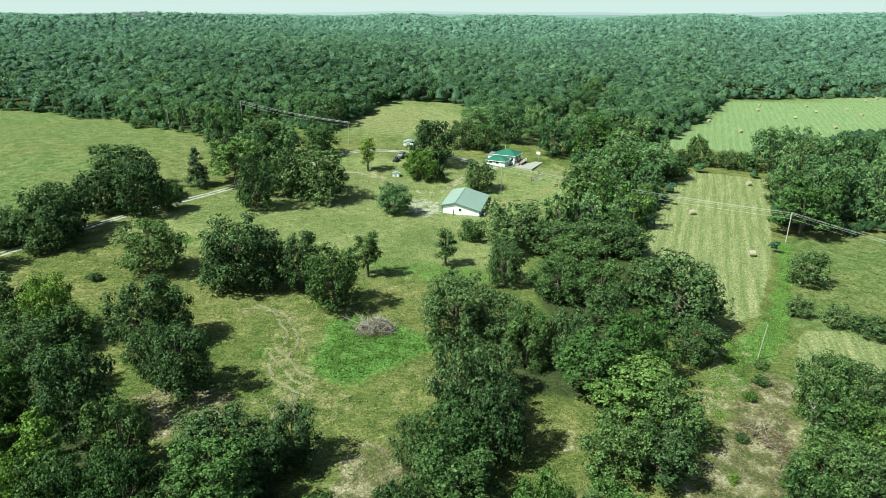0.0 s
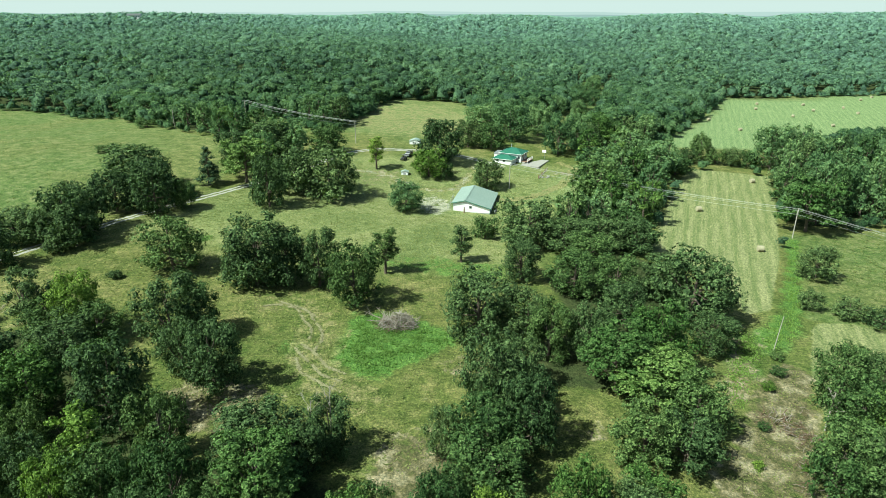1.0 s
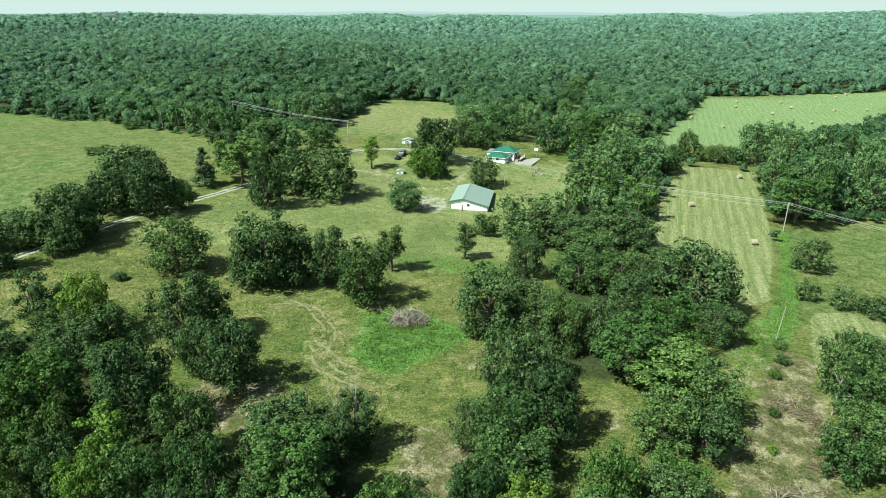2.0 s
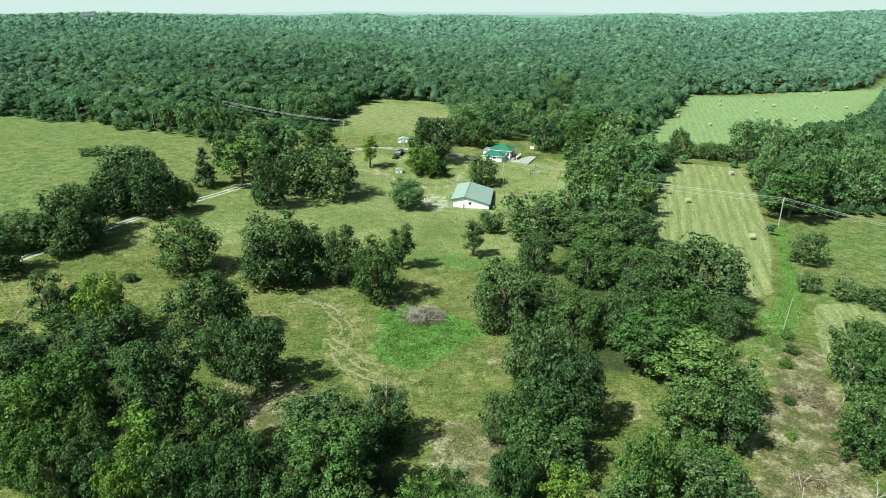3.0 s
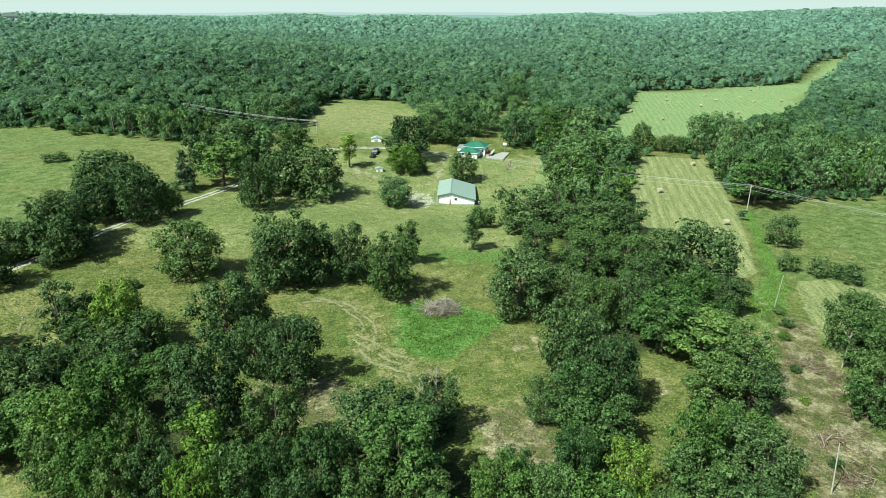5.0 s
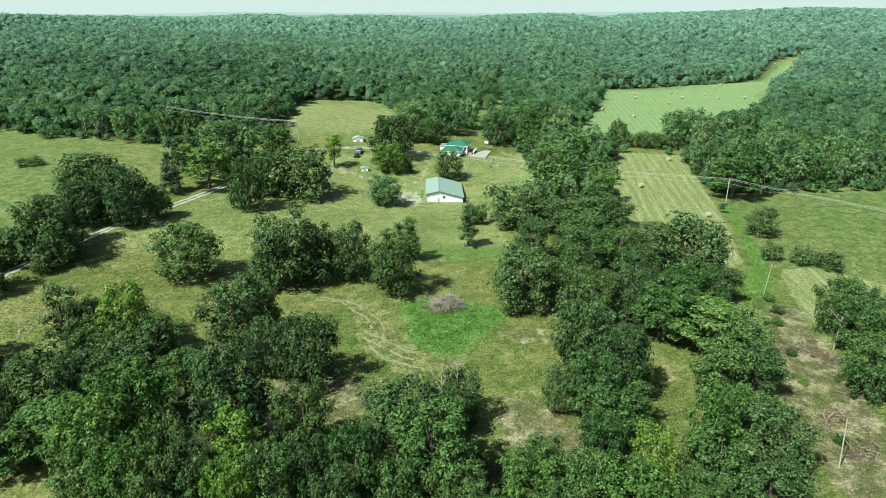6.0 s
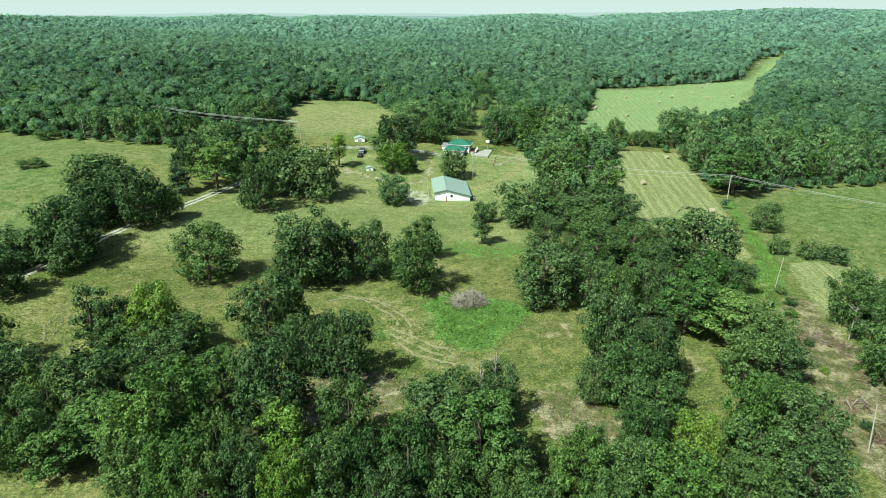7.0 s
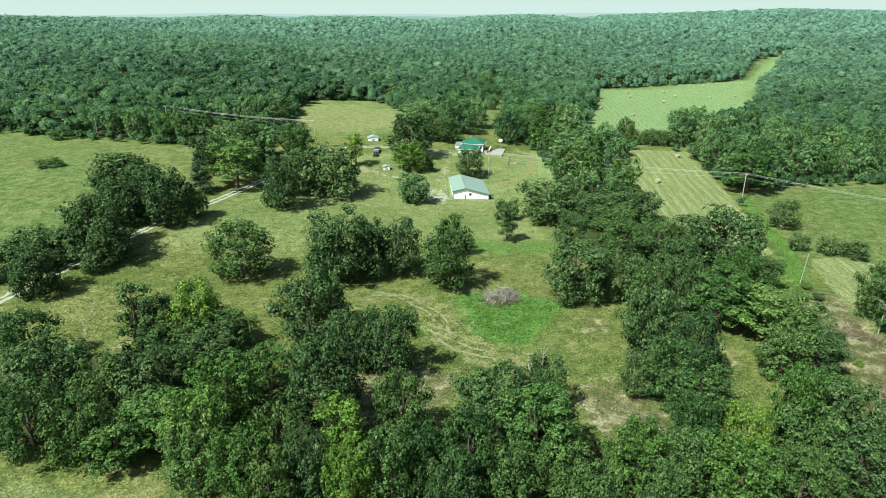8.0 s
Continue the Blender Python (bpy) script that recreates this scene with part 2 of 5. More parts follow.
def part(name, bm, material, parent=None, label="", smooth=False):
    """Links a bmesh (or a ready mesh) as one object under a thing or a part."""
    if isinstance(bm, bpy.types.Mesh):
        me = bm
    else:
        me = bpy.data.meshes.new(name)
        bmesh.ops.recalc_face_normals(bm, faces=bm.faces)
        bm.to_mesh(me)
        bm.free()
        if smooth:
            me.polygons.foreach_set("use_smooth", [True] * len(me.polygons))
    if not me.materials:
        me.materials.append(material)
    ob = new(name, me)
    if parent:
        ob.parent = parent
    if label:
        ob["label"] = label
    return ob


def raw_mesh(name, verts, faces, material, inner=None, which=None):
    """A mesh from arrays of corners and of equal-sided faces."""
    verts, faces = np.asarray(verts, float), np.asarray(faces, int)
    me = bpy.data.meshes.new(name)
    n, k = faces.shape
    me.vertices.add(len(verts))
    me.vertices.foreach_set("co", verts.ravel())
    me.loops.add(n * k)
    me.loops.foreach_set("vertex_index", faces.ravel())
    me.polygons.add(n)
    me.polygons.foreach_set("loop_start", np.arange(0, n * k, k))
    me.update(calc_edges=True)
    me.materials.append(material)
    if inner:
        for other in inner:
            me.materials.append(other)
        me.polygons.foreach_set("material_index", np.asarray(which, np.int32))
    return me

# ---- the lie of the land ----


def ease(a, b, v):
    t = np.clip((v - a) / (b - a), 0, 1)
    return t * t * (3 - 2 * t)


# the skyline of the far woods: bearings in degrees, tops in metres
CREST_AT = (-45, -34, -31, -27, -16, -8, -3.5, -1.5, 0.4, 2, 5, 9, 12.5, 15, 18, 21.7, 24.5, 26, 28, 31, 36, 42, 48, 56)
CREST = (57, 57.5, 54, 52.5, 53, 51, 54, 53, 47, 51.5, 52.5, 50.5, 45, 49.5, 53, 54.5, 52, 46.5, 52, 54, 58, 62, 60, 56)


# how much sooner the woods climb: metres at these distances, by bearing
CLIMB_AT = (330, 380, 450, 550, 700, 850, 1000)
CLIMB_BY = {-50: (0, 0, 4, 12, 9, 3, 0), -30: (0, 0, 6, 13, 9, 3, 0), -23: (0, 7, 14, 16, 10, 3, 0), -8: (0, 7, 18, 18, 10, 3, 0), 0: (0, 4, 10, 12, 9, 3, 0),
            8: (0, 1, 4, 6, 7, 3, 0), 16: (0, 0, 3, 4, 5, 3, 0), 21: (0, 0, 2, 11, 13, 7, 0), 25: (0, 0, 0, 2, 4, 3, 0), 29: (0, 0, 0, 0, 0, 0, 0)}


def land(x, y):
    """Height of the ground: a slope that falls to one side, a hollow round the barn, far ridges."""
    x, y = np.asarray(x, float), np.asarray(y, float)
    u, v = x / 100, y / 100
    q = -2.2 - 0.93 * u + 0.77 * v - 2.29 * u * v - 0.17 * u * u + 1.24 * v * v
    q = q - 3.2 * np.exp(-((x - 6) / 45) ** 2 - ((y - 185) / 28) ** 2)
    q = 14 * np.tanh(q / 14)
    r = np.hypot(x, y)
    side = 150 * ease(0.25, 0.75, x / np.maximum(np.abs(y), 1)) * (y > 0)
    hill = np.interp(np.degrees(np.arctan2(x, np.maximum(y, 1))), CREST_AT, CREST) - 14.5
    far = hill * ease(380 + side, 1120 + side, r) - 12 * ease(1250, 2100, r) - 12 * ease(2100, 4300, r) - 1
    far = far + (ease(450, 900, r) - 0.85 * ease(900 + side, 1120 + side, r)) * (7 * np.sin(x / 190 + 1.0) * np.cos(y / 330 + 0.4) + 4.5 * np.sin(x / 105 + y / 170) + 2 * np.sin(x / 47 - y / 90))
    k = ease(230, 480, r)
    bearing = np.degrees(np.arctan2(x, np.maximum(y, 1)))
    stops = list(CLIMB_BY)
    climb = np.zeros_like(r)
    for i, b in enumerate(stops):
        lo, hi = stops[max(i - 1, 0)], stops[min(i + 1, len(stops) - 1)]
        share = np.where(bearing <= b, ease(lo - 1e-6, b, bearing), 1 - ease(b, hi + 1e-6, bearing))
        climb = climb + share * np.interp(r, CLIMB_AT, CLIMB_BY[b])
    return q * (1 - k) + far * k + climb * (y > 0)


def up(x, y):
    return float(land(x, y))


def edge(x, y, poly):
    """Signed distance to a closed outline: positive inside."""
    p = np.array(poly, float)
    d = np.full(x.shape, 1e9)
    inside = np.zeros(x.shape, bool)
    for (ax, ay), (bx, by) in zip(p, np.roll(p, -1, 0)):
        ex, ey = bx - ax, by - ay
        t = np.clip(((x - ax) * ex + (y - ay) * ey) / (ex * ex + ey * ey), 0, 1)
        d = np.minimum(d, np.hypot(x - ax - t * ex, y - ay - t * ey))
        inside ^= ((ay > y) != (by > y)) & (x < ex * (y - ay) / (ey if ey else 1e-9) + ax)
    return np.where(inside, d, -d)


def along(x, y, line):
    """Distance to an open line."""
    p = np.array(line, float)
    d = np.full(x.shape, 1e9)
    for (ax, ay), (bx, by) in zip(p[:-1], p[1:]):
        ex, ey = bx - ax, by - ay
        t = np.clip(((x - ax) * ex + (y - ay) * ey) / (ex * ex + ey * ey), 0, 1)
        d = np.minimum(d, np.hypot(x - ax - t * ex, y - ay - t * ey))
    return d


HAY_NEAR = [(92, 233), (122, 228), (110, 200), (98, 175), (83, 145), (66, 116), (60, 114), (60, 127), (54, 142), (50, 147), (63, 176)]
HAY_BIG = [(91, 266), (114, 300), (150, 355), (196, 435), (272, 450), (354, 460), (402, 512), (447, 552), (483, 556), (411, 488), (344, 434), (260, 342), (209, 295), (166, 278), (131, 272)]
HAY_SMALL = [(67.5, 103), (70.3, 108), (73.5, 110.6), (77.6, 111.3), (82, 110), (87, 105.5), (92, 98), (78, 89), (60, 77), (55, 76), (57.6, 84), (61, 92)]
LUSH_PATCH = [(-22, 109), (-16, 111), (-8, 107), (-1, 102), (-3, 98), (-9, 93), (-15, 87.5), (-20, 89), (-24, 93), (-23.5, 101)]
LUSH_STRIP = [(93, 163), (97, 159), (82, 131), (68, 106), (60, 99), (53, 95), (55, 104), (67, 116), (84, 145)]
LUSH_SIDE = [(-21, 135), (-10, 130), (4, 126), (14, 128), (12, 136), (-4, 139), (-18, 142)]
CLEARED = [(49, 88), (58, 96), (61, 92), (54, 78), (47, 66), (42, 52), (38, 30), (20, 30), (28, 55), (33, 66), (42, 77)]
CLEARED_SIDE = [(50, 106), (56, 112), (58, 100), (50, 88), (44, 80), (41, 84), (47, 96)]
LANE = [(-118, 112), (-109, 125.5), (-104, 133), (-97, 144), (-91, 154), (-83, 165), (-73, 177.5), (-64, 189.5), (-54, 204), (-46, 217), (-41, 226), (-36, 232), (-28, 237), (-14, 237.5), (3, 233.5), (13, 226.5), (20, 221.5)]
YARD_TRACK = [(-33, 210), (-21, 207), (-13, 199), (-6, 197), (2, 200), (6, 210), (9, 224)]
LOOP_TRACK = [(13, 192), (20, 192), (27, 195), (37, 204), (43, 214), (46, 224), (42, 230)]
MOWN_ARC = [(-37, 114), (-30, 110), (-25, 101), (-27, 94), (-23, 88), (-18, 83)]
MOWN_ARC_TOO = [(-33, 111), (-31, 103), (-31, 95), (-27, 86), (-19, 79)]
FIELD_LOOP = [(-90, 115), (-84, 112), (-83, 104), (-90, 99)]
PASTURE = [(-112, 118), (-96, 152), (-70, 185), (-46, 225), (-48, 262), (-36, 340), (-26, 370), (9, 364), (20, 300), (46, 300), (62, 330), (80, 372), (104, 480), (120, 470), (96, 380), (76, 320), (50, 260), (48, 225), (44, 195), (28, 160), (14, 130), (16, 108), (3, 96), (0, 84), (14, 80), (28, 80), (26, 70), (24, 50), (12, 52), (-6, 62), (-24, 72), (-40, 74), (-52, 84), (-62, 98), (-80, 108), (-96, 104)]
WEST_MEADOW = [(-125, 120), (-100, 150), (-74, 190), (-78, 240), (-108, 256), (-128, 275), (-160, 305), (-215, 345), (-330, 370), (-420, 330), (-300, 150), (-180, 110)]
EAST_MEADOW = [(94, 163), (130, 170), (200, 172), (240, 140), (180, 105), (120, 95), (95, 100), (80, 108), (72, 113)]
SOUTH_STRIP = [(-160, 100), (-118, 84), (-92, 74), (-76, 67), (-66, 60), (-56, 50), (-48, 36), (-90, 10), (-180, 40)]
HAY_YARD = [(20, 184), (30, 188), (42, 190), (58, 205), (60, 222), (48, 228), (38, 214), (28, 200)]
LAWN = [(-40, 168), (-6, 166), (14, 168), (30, 176), (48, 222), (10, 232), (-40, 228), (-60, 200)]
UPPER = [(-92, 150), (-60, 138), (-20, 132), (16, 132), (24, 150), (36, 178), (46, 210), (-40, 225), (-60, 195)]
HEADLAND = [(84, 236), (124, 229), (140, 262), (158, 282), (110, 284), (84, 262)]
WIRE_WAY = [(-34, 250), (-36, 230), (-60, 236), (-86, 272), (-104, 292), (-100, 310), (-82, 296), (-56, 262)]
CLEARINGS = [HEADLAND, WIRE_WAY, HAY_NEAR, HAY_BIG, HAY_SMALL, LUSH_STRIP, CLEARED, CLEARED_SIDE, PASTURE, WEST_MEADOW, EAST_MEADOW, SOUTH_STRIP]


def open_ground(x, y):
    """How far inside a clearing a place lies, in metres (negative under the woods)."""
    d = np.full(x.shape, -1e9)
    for poly in CLEARINGS:
        d = np.maximum(d, edge(x, y, poly))
    return d


def spaced(lo, hi, step, far_lo, far_hi, grow=1.12):
    core = list(np.arange(lo, hi + step, step))
    s, v = step, core[-1]
    while v < far_hi:
        s *= grow
        v += s
        core.append(v)
    s, v = step, core[0]
    while v > far_lo:
        s *= grow
        v -= s
        core.insert(0, v)
    return np.array(core)


def build_ground():
    xs, ys = spaced(-130, 135, 1.4, -4700, 4700, 1.15), spaced(36, 258, 1.4, -700, 4850, 1.15)
    X, Y = np.meshgrid(xs, ys)
    x, y = X.ravel(), Y.ravel()
    n = len(xs)
    i = np.arange((len(ys) - 1) * n).reshape(len(ys) - 1, n)[:, :-1].ravel()
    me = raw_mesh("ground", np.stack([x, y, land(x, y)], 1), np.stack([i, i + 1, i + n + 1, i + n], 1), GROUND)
    me.polygons.foreach_set("use_smooth", np.ones(len(me.polygons), bool))
    clear = open_ground(x, y)
    inside = lambda poly, soft: ease(-soft, soft, edge(x, y, poly))
    spot = lambda cx, cy, rx, ry: ease(1.3, 0.6, np.hypot((x - cx) / rx, (y - cy) / ry))
    band = lambda line, w: ease(w * 1.5, w * 0.6, along(x, y, line))
    rut = lambda line, off: ease(1.35, 0.35, np.abs(along(x, y, line) - off))
    covers = {
        "rough": np.maximum.reduce([inside(WEST_MEADOW, 3), inside(EAST_MEADOW, 3), ease(255, 275, y)]),
        "hay": np.maximum.reduce([inside(HAY_NEAR, 1.2), inside(HAY_SMALL, 0.6), 0.5 * inside(SOUTH_STRIP, 3)]),
        "fresh": np.maximum.reduce([inside(HAY_BIG, 3), inside(HAY_YARD, 4), 0.2 * inside(LAWN, 8)]),
        "short": np.maximum.reduce([0.75 * inside(LAWN, 8), 0.8 * inside(UPPER, 10), 0.75 * spot(-12, 312, 36, 62)]),
        "lush": np.maximum.reduce([inside(LUSH_PATCH, 4), 0.66 * inside(LUSH_STRIP, 2.5), 0.55 * inside(LUSH_SIDE, 3), 0.8 * spot(-66, 146, 5, 3), 0.75 * spot(-6, 58, 3, 4), 0.6 * spot(38, 58, 2, 3), 0.6 * spot(50, 94, 4, 6), 0.55 * spot(-32, 97, 3, 3)]),
        "tracks": np.maximum.reduce([0.5 * rut(MOWN_ARC, 0.9), 0.5 * rut(MOWN_ARC, 3.2), 0.48 * rut(MOWN_ARC_TOO, 0.8), 0.4 * band(MOWN_ARC, 3.0), 0.8 * rut(LOOP_TRACK, 0.9), 0.75 * rut(YARD_TRACK, 0.8), 0.5 * band(FIELD_LOOP, 0.8), 0.5 * spot(-40, 112, 6, 2.5), 0.5 * spot(-18, 310, 40, 55)]),
        "dirt": np.maximum.reduce([0.95 * inside(CLEARED, 2.5), 0.56 * inside(CLEARED_SIDE, 3), 0.85 * spot(-41, 80, 11, 7), 0.8 * spot(-8, 66, 7, 9), 0.5 * spot(0, 92, 5, 4), 0.42 * spot(17, 74, 4, 4), 0.5 * spot(40, 218, 5, 3), 0.5 * spot(33, 214, 3, 1.5), 0.4 * spot(-24, 204, 15, 9)]),
        "stone": np.maximum.reduce([0.62 * spot(-6, 184, 6, 9), 0.5 * band(YARD_TRACK, 1.2)]),
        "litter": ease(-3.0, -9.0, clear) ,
    }
    for name, values in covers.items():
        a = me.attributes.new(name, "FLOAT", "POINT")
        a.data.foreach_set("value", np.clip(values, 0, 1).astype(np.float32))
    return tagged(new("ground", me), "rolling green pasture ground with mown hay and dry patches", "ground", kind="structure")


build_ground()


def build_lane():
    """The gravel lane: two pale wheel strips with a grassy crown, draped on the ground."""
    p = np.array(LANE, float)
    seg = np.hypot(*np.diff(p, axis=0).T)
    s = np.concatenate([[0], np.cumsum(seg)])
    q = np.arange(0, s[-1], 1.0)
    cx, cy = np.interp(q, s, p[:, 0]), np.interp(q, s, p[:, 1])
    for _ in range(8):
        cx[1:-1] = (cx[:-2] + 2 * cx[1:-1] + cx[2:]) / 4
        cy[1:-1] = (cy[:-2] + 2 * cy[1:-1] + cy[2:]) / 4
    tx, ty = np.gradient(cx), np.gradient(cy)
    ln = np.hypot(tx, ty)
    nx, ny = -ty / ln, tx / ln
    rng = np.random.default_rng(5)
    root = tagged(new("lane"), "pale gravel farm lane with two worn wheel strips", "road", kind="structure")
    strips = ((-1.2, -0.35), (0.35, 1.2))
    for a, b in strips:
        cols = []
        for k, f in enumerate((0, 0.33, 0.66, 1)):
            o = a + (b - a) * f + (rng.normal(0, 0.16, len(q)) if k in (0, 3) else 0)
            o = o * np.interp(q, [0, 130, 150, 300], [1, 1, 1.15, 1.15])
            x, y = cx + nx * o, cy + ny * o
            cols.append(np.stack([x, y, land(x, y) + (0.06 if k in (1, 2) else 0.03)], 1))
        v = np.stack(cols, 1).reshape(-1, 3)
        i = (np.arange(len(q) - 1)[:, None] * 4 + np.arange(3)).ravel()
        part("wheel_strip", raw_mesh("wheel_strip", v, np.stack([i, i + 1, i + 5, i + 4], 1), GRAVEL), GRAVEL, root)


build_lane()

# rows of cut hay left where the mower turned
WINDROWS = [[(-38, 114.5), (-34.4, 112.7), (-30.8, 109.4), (-28, 104.8), (-26.8, 99), (-27.2, 95.7)],
            [(-30.7, 96.8), (-28.3, 92.4), (-25, 89), (-21.5, 86.8)], [(-30, 98.2), (-27.1, 94.5), (-24, 91.1), (-20.9, 88.8)],
            [(-36.1, 113.2), (-32.5, 109.5), (-29.8, 104.4), (-29, 99.7)], [(-40.5, 111.7), (-37.2, 113), (-32.6, 111.4), (-29, 107.5)],
            [(-30.5, 93.4), (-27.9, 88.8), (-24.5, 85.6), (-20.8, 84.1)], [(-89.6, 118.2), (-91, 115.1), (-91.8, 112.1), (-91.2, 108)],
            [(-88, 117.2), (-89.4, 114.4), (-89.9, 110.7), (-89.5, 107.2)], [(-94.5, 115.9), (-92.3, 112.2), (-90.4, 107.4)]]


def windrow(line, seed, thick):
    """Corners of wisps of cut hay strewn along a line, lying low and mostly along it."""
    rng = np.random.default_rng(seed)
    p = np.array(line, float)
    s = np.concatenate([[0], np.cumsum(np.hypot(*np.diff(p, axis=0).T))])
    n = int(s[-1] * thick)
    q = rng.uniform(0, s[-1], n)
    q = q[np.sin(q * 2.1 + seed) + np.sin(q * 0.83) + rng.normal(0, 0.7, n) > -0.75]
    x, y = np.interp(q, s, p[:, 0]), np.interp(q, s, p[:, 1])
    a = np.arctan2(np.interp(q + 0.3, s, p[:, 1]) - np.interp(q - 0.3, s, p[:, 1]), np.interp(q + 0.3, s, p[:, 0]) - np.interp(q - 0.3, s, p[:, 0]))
    off = rng.normal(0, 0.14, len(q)) + 0.3 * np.sin(q * 0.6 + seed)
    x, y = x - np.sin(a) * off, y + np.cos(a) * off
    a = a + rng.normal(0, 0.55, len(q))
    base = np.stack([x, y, land(x, y) + rng.uniform(0.05, 0.13, len(q))], 1)
    d = np.stack([np.cos(a), np.sin(a), rng.normal(0, 0.12, len(q))], 1) * rng.uniform(0.18, 0.42, (len(q), 1))
    w = np.stack([-np.sin(a), np.cos(a), rng.normal(0, 0.5, len(q))], 1) * rng.uniform(0.02, 0.055, (len(q), 1))
    return np.stack([base - d - w, base - d + w, base + d], 1).reshape(-1, 3)


wisps = np.concatenate([windrow(line, 60 + k, 52 if k < 6 else 16) for k, line in enumerate(WINDROWS)])
tagged(new("mown_hay", raw_mesh("mown_hay", wisps, np.arange(len(wisps)).reshape(-1, 3), STRAW)), "thin pale curved rows of mown dry hay", "hay", kind="stuff")

# ---- trees ----
CLIMB = np.random.default_rng(11)
ICO = bmesh.new()
bmesh.ops.create_icosphere(ICO, subdivisions=1, radius=1)
ICO_V, ICO_F = np.array([v.co[:] for v in ICO.verts]), np.array([[v.index for v in f.verts] for f in ICO.faces])
ICO.free()
# the upper part of a ball: nothing of a canopy shows from below
ICO_TOP = ICO_F[ICO_V[ICO_F].mean(1)[:, 2] > -0.35]


def unit(v):
    return v / np.maximum(np.linalg.norm(v, axis=1, keepdims=True), 1e-9)


def leaves(rng, centre, outward, size, droop=0.0, slim=0.72, jitter=0.4, lift=0.3):
    """Small leaf sprays at the centres, facing mostly outward and up."""
    n = len(centre)
    nor = unit(outward + rng.normal(0, jitter, (n, 3)) + np.array([0, 0, lift]))
    tan = unit(np.cross(nor, rng.normal(0, 1, (n, 3))))
    tan = unit(tan + np.array([0, 0, -droop]))
    bit = np.cross(nor, tan)
    s = (size * rng.uniform(0.6, 1.35, n))[:, None]
    v = np.stack([centre + tan * s * 0.95, centre - tan * s * 0.65 + bit * s * slim, centre - tan * s * 0.65 - bit * s * slim], 1).reshape(-1, 3)
    return v, np.arange(n * 3).reshape(-1, 3)


def crown_lobes(rng, shape, count):
    """Boughs of a unit crown (1 across, 0 to 1 high): centres and sizes."""
    c, r = [], []
    for k in range(count):
        a = k * 2.39996 + rng.uniform(-0.4, 0.4)
        h = (k + 0.5) / count
        if shape == "round":
            z = 0.10 + 0.79 * h
            w = math.sqrt(max(0.0, 1 - ((z - 0.47) / 0.54) ** 2)) * 0.82
            s = rng.uniform(0.15, 0.30)
        elif shape == "spread":
            z = 0.24 + 0.60 * h
            w = math.sqrt(max(0.0, 1 - ((z - 0.48) / 0.52) ** 2)) * 0.78
            s = rng.uniform(0.13, 0.24)
        elif shape == "cone":
            z = 0.10 + 0.84 * h
            w = (1.0 - z) * 0.72
            s = 0.10 + 0.24 * (1 - z)
        elif shape == "slim":
            z = 0.24 + 0.68 * h
            w = math.sqrt(max(0.0, 1 - ((z - 0.55) / 0.52) ** 2)) * 0.66
            s = rng.uniform(0.18, 0.30)
        else:
            z = 0.14 + 0.66 * h
            w = math.sqrt(max(0.0, 1 - ((z - 0.40) / 0.55) ** 2)) * 0.70
            s = rng.uniform(0.20, 0.32)
        w *= rng.uniform(0.45, 1.18)
        c.append((math.cos(a) * w, math.sin(a) * w, z + rng.uniform(-0.04, 0.04)))
        r.append(s)
    return np.array(c), np.array(r)


def crown_mesh(name, rng, shape, count, tufts_in, each, tuft, size, high, wide, material, droop=0.0):
    """A crown of boughs, covered with tufts of leaf sprays, in metres for a tree of that height and radius."""
    c, r = crown_lobes(rng, shape, count)
    flat = 0.5 if droop else 1.0
    stretch = np.array([wide, wide, high])
    C, R = c * stretch, np.stack([r * wide, r * wide, r * wide * 0.78 * flat], 1)
    if droop:
        R[:, :2] *= 1.25
    share = r ** 2 / (r ** 2).sum()
    P, N = [], []
    for k in range(count):
        m = max(3, int(round(tufts_in * share[k])))
        d = unit(rng.normal(0, 1, (m * 3, 3)) + np.array([0, 0, 0.35]))
        q = C[k] + R[k] * d * (rng.uniform(0.88, 1.0, (len(d), 1)) + 0.28 * rng.uniform(0, 1, (len(d), 1)) ** 4)
        gone = np.zeros(len(q), bool)
        for j in range(count):
            if j != k:
                gone |= (((q - C[j]) / R[j]) ** 2).sum(1) < 0.72
        q, d = q[~gone][:m], d[~gone][:m]
        if not len(q):
            continue
        cr = np.repeat(tuft * rng.uniform(0.6, 1.4, len(q)), each)[:, None]
        dd = unit(np.repeat(d, each, 0) * 0.8 + rng.normal(0, 0.8, (len(q) * each, 3)) + np.array([0, 0, 0.25]))
        P.append(np.repeat(q, each, 0) + dd * cr * np.array([1, 1, 0.75 * flat]))
        N.append(dd * 0.55 + np.repeat(d, each, 0) * 0.7 * np.array([1, 1, 1 / flat]))
    V, F = leaves(rng, np.concatenate(P), np.concatenate(N), size, 0.0, 0.72, 0.36, 1.1 if droop else 0.25)
    # larger sprays fill the inside of the boughs
    m = int(tufts_in * each * 0.22)
    pick = rng.choice(count, m, p=share)
    d = unit(rng.normal(0, 1, (m, 3)))
    V2, F2 = leaves(rng, C[pick] + R[pick] * d * rng.uniform(0.2, 0.72, (m, 1)), d, size * 1.9)
    F = np.concatenate([F, F2 + len(V)])
    V = np.concatenate([V, V2])
    fit = np.array([wide / np.percentile(np.hypot(V[:, 0], V[:, 1]), 98), 0, high / np.percentile(V[:, 2], 99.7)])
    fit[1] = fit[0]
    return raw_mesh(name, V * fit, F, material), C * fit


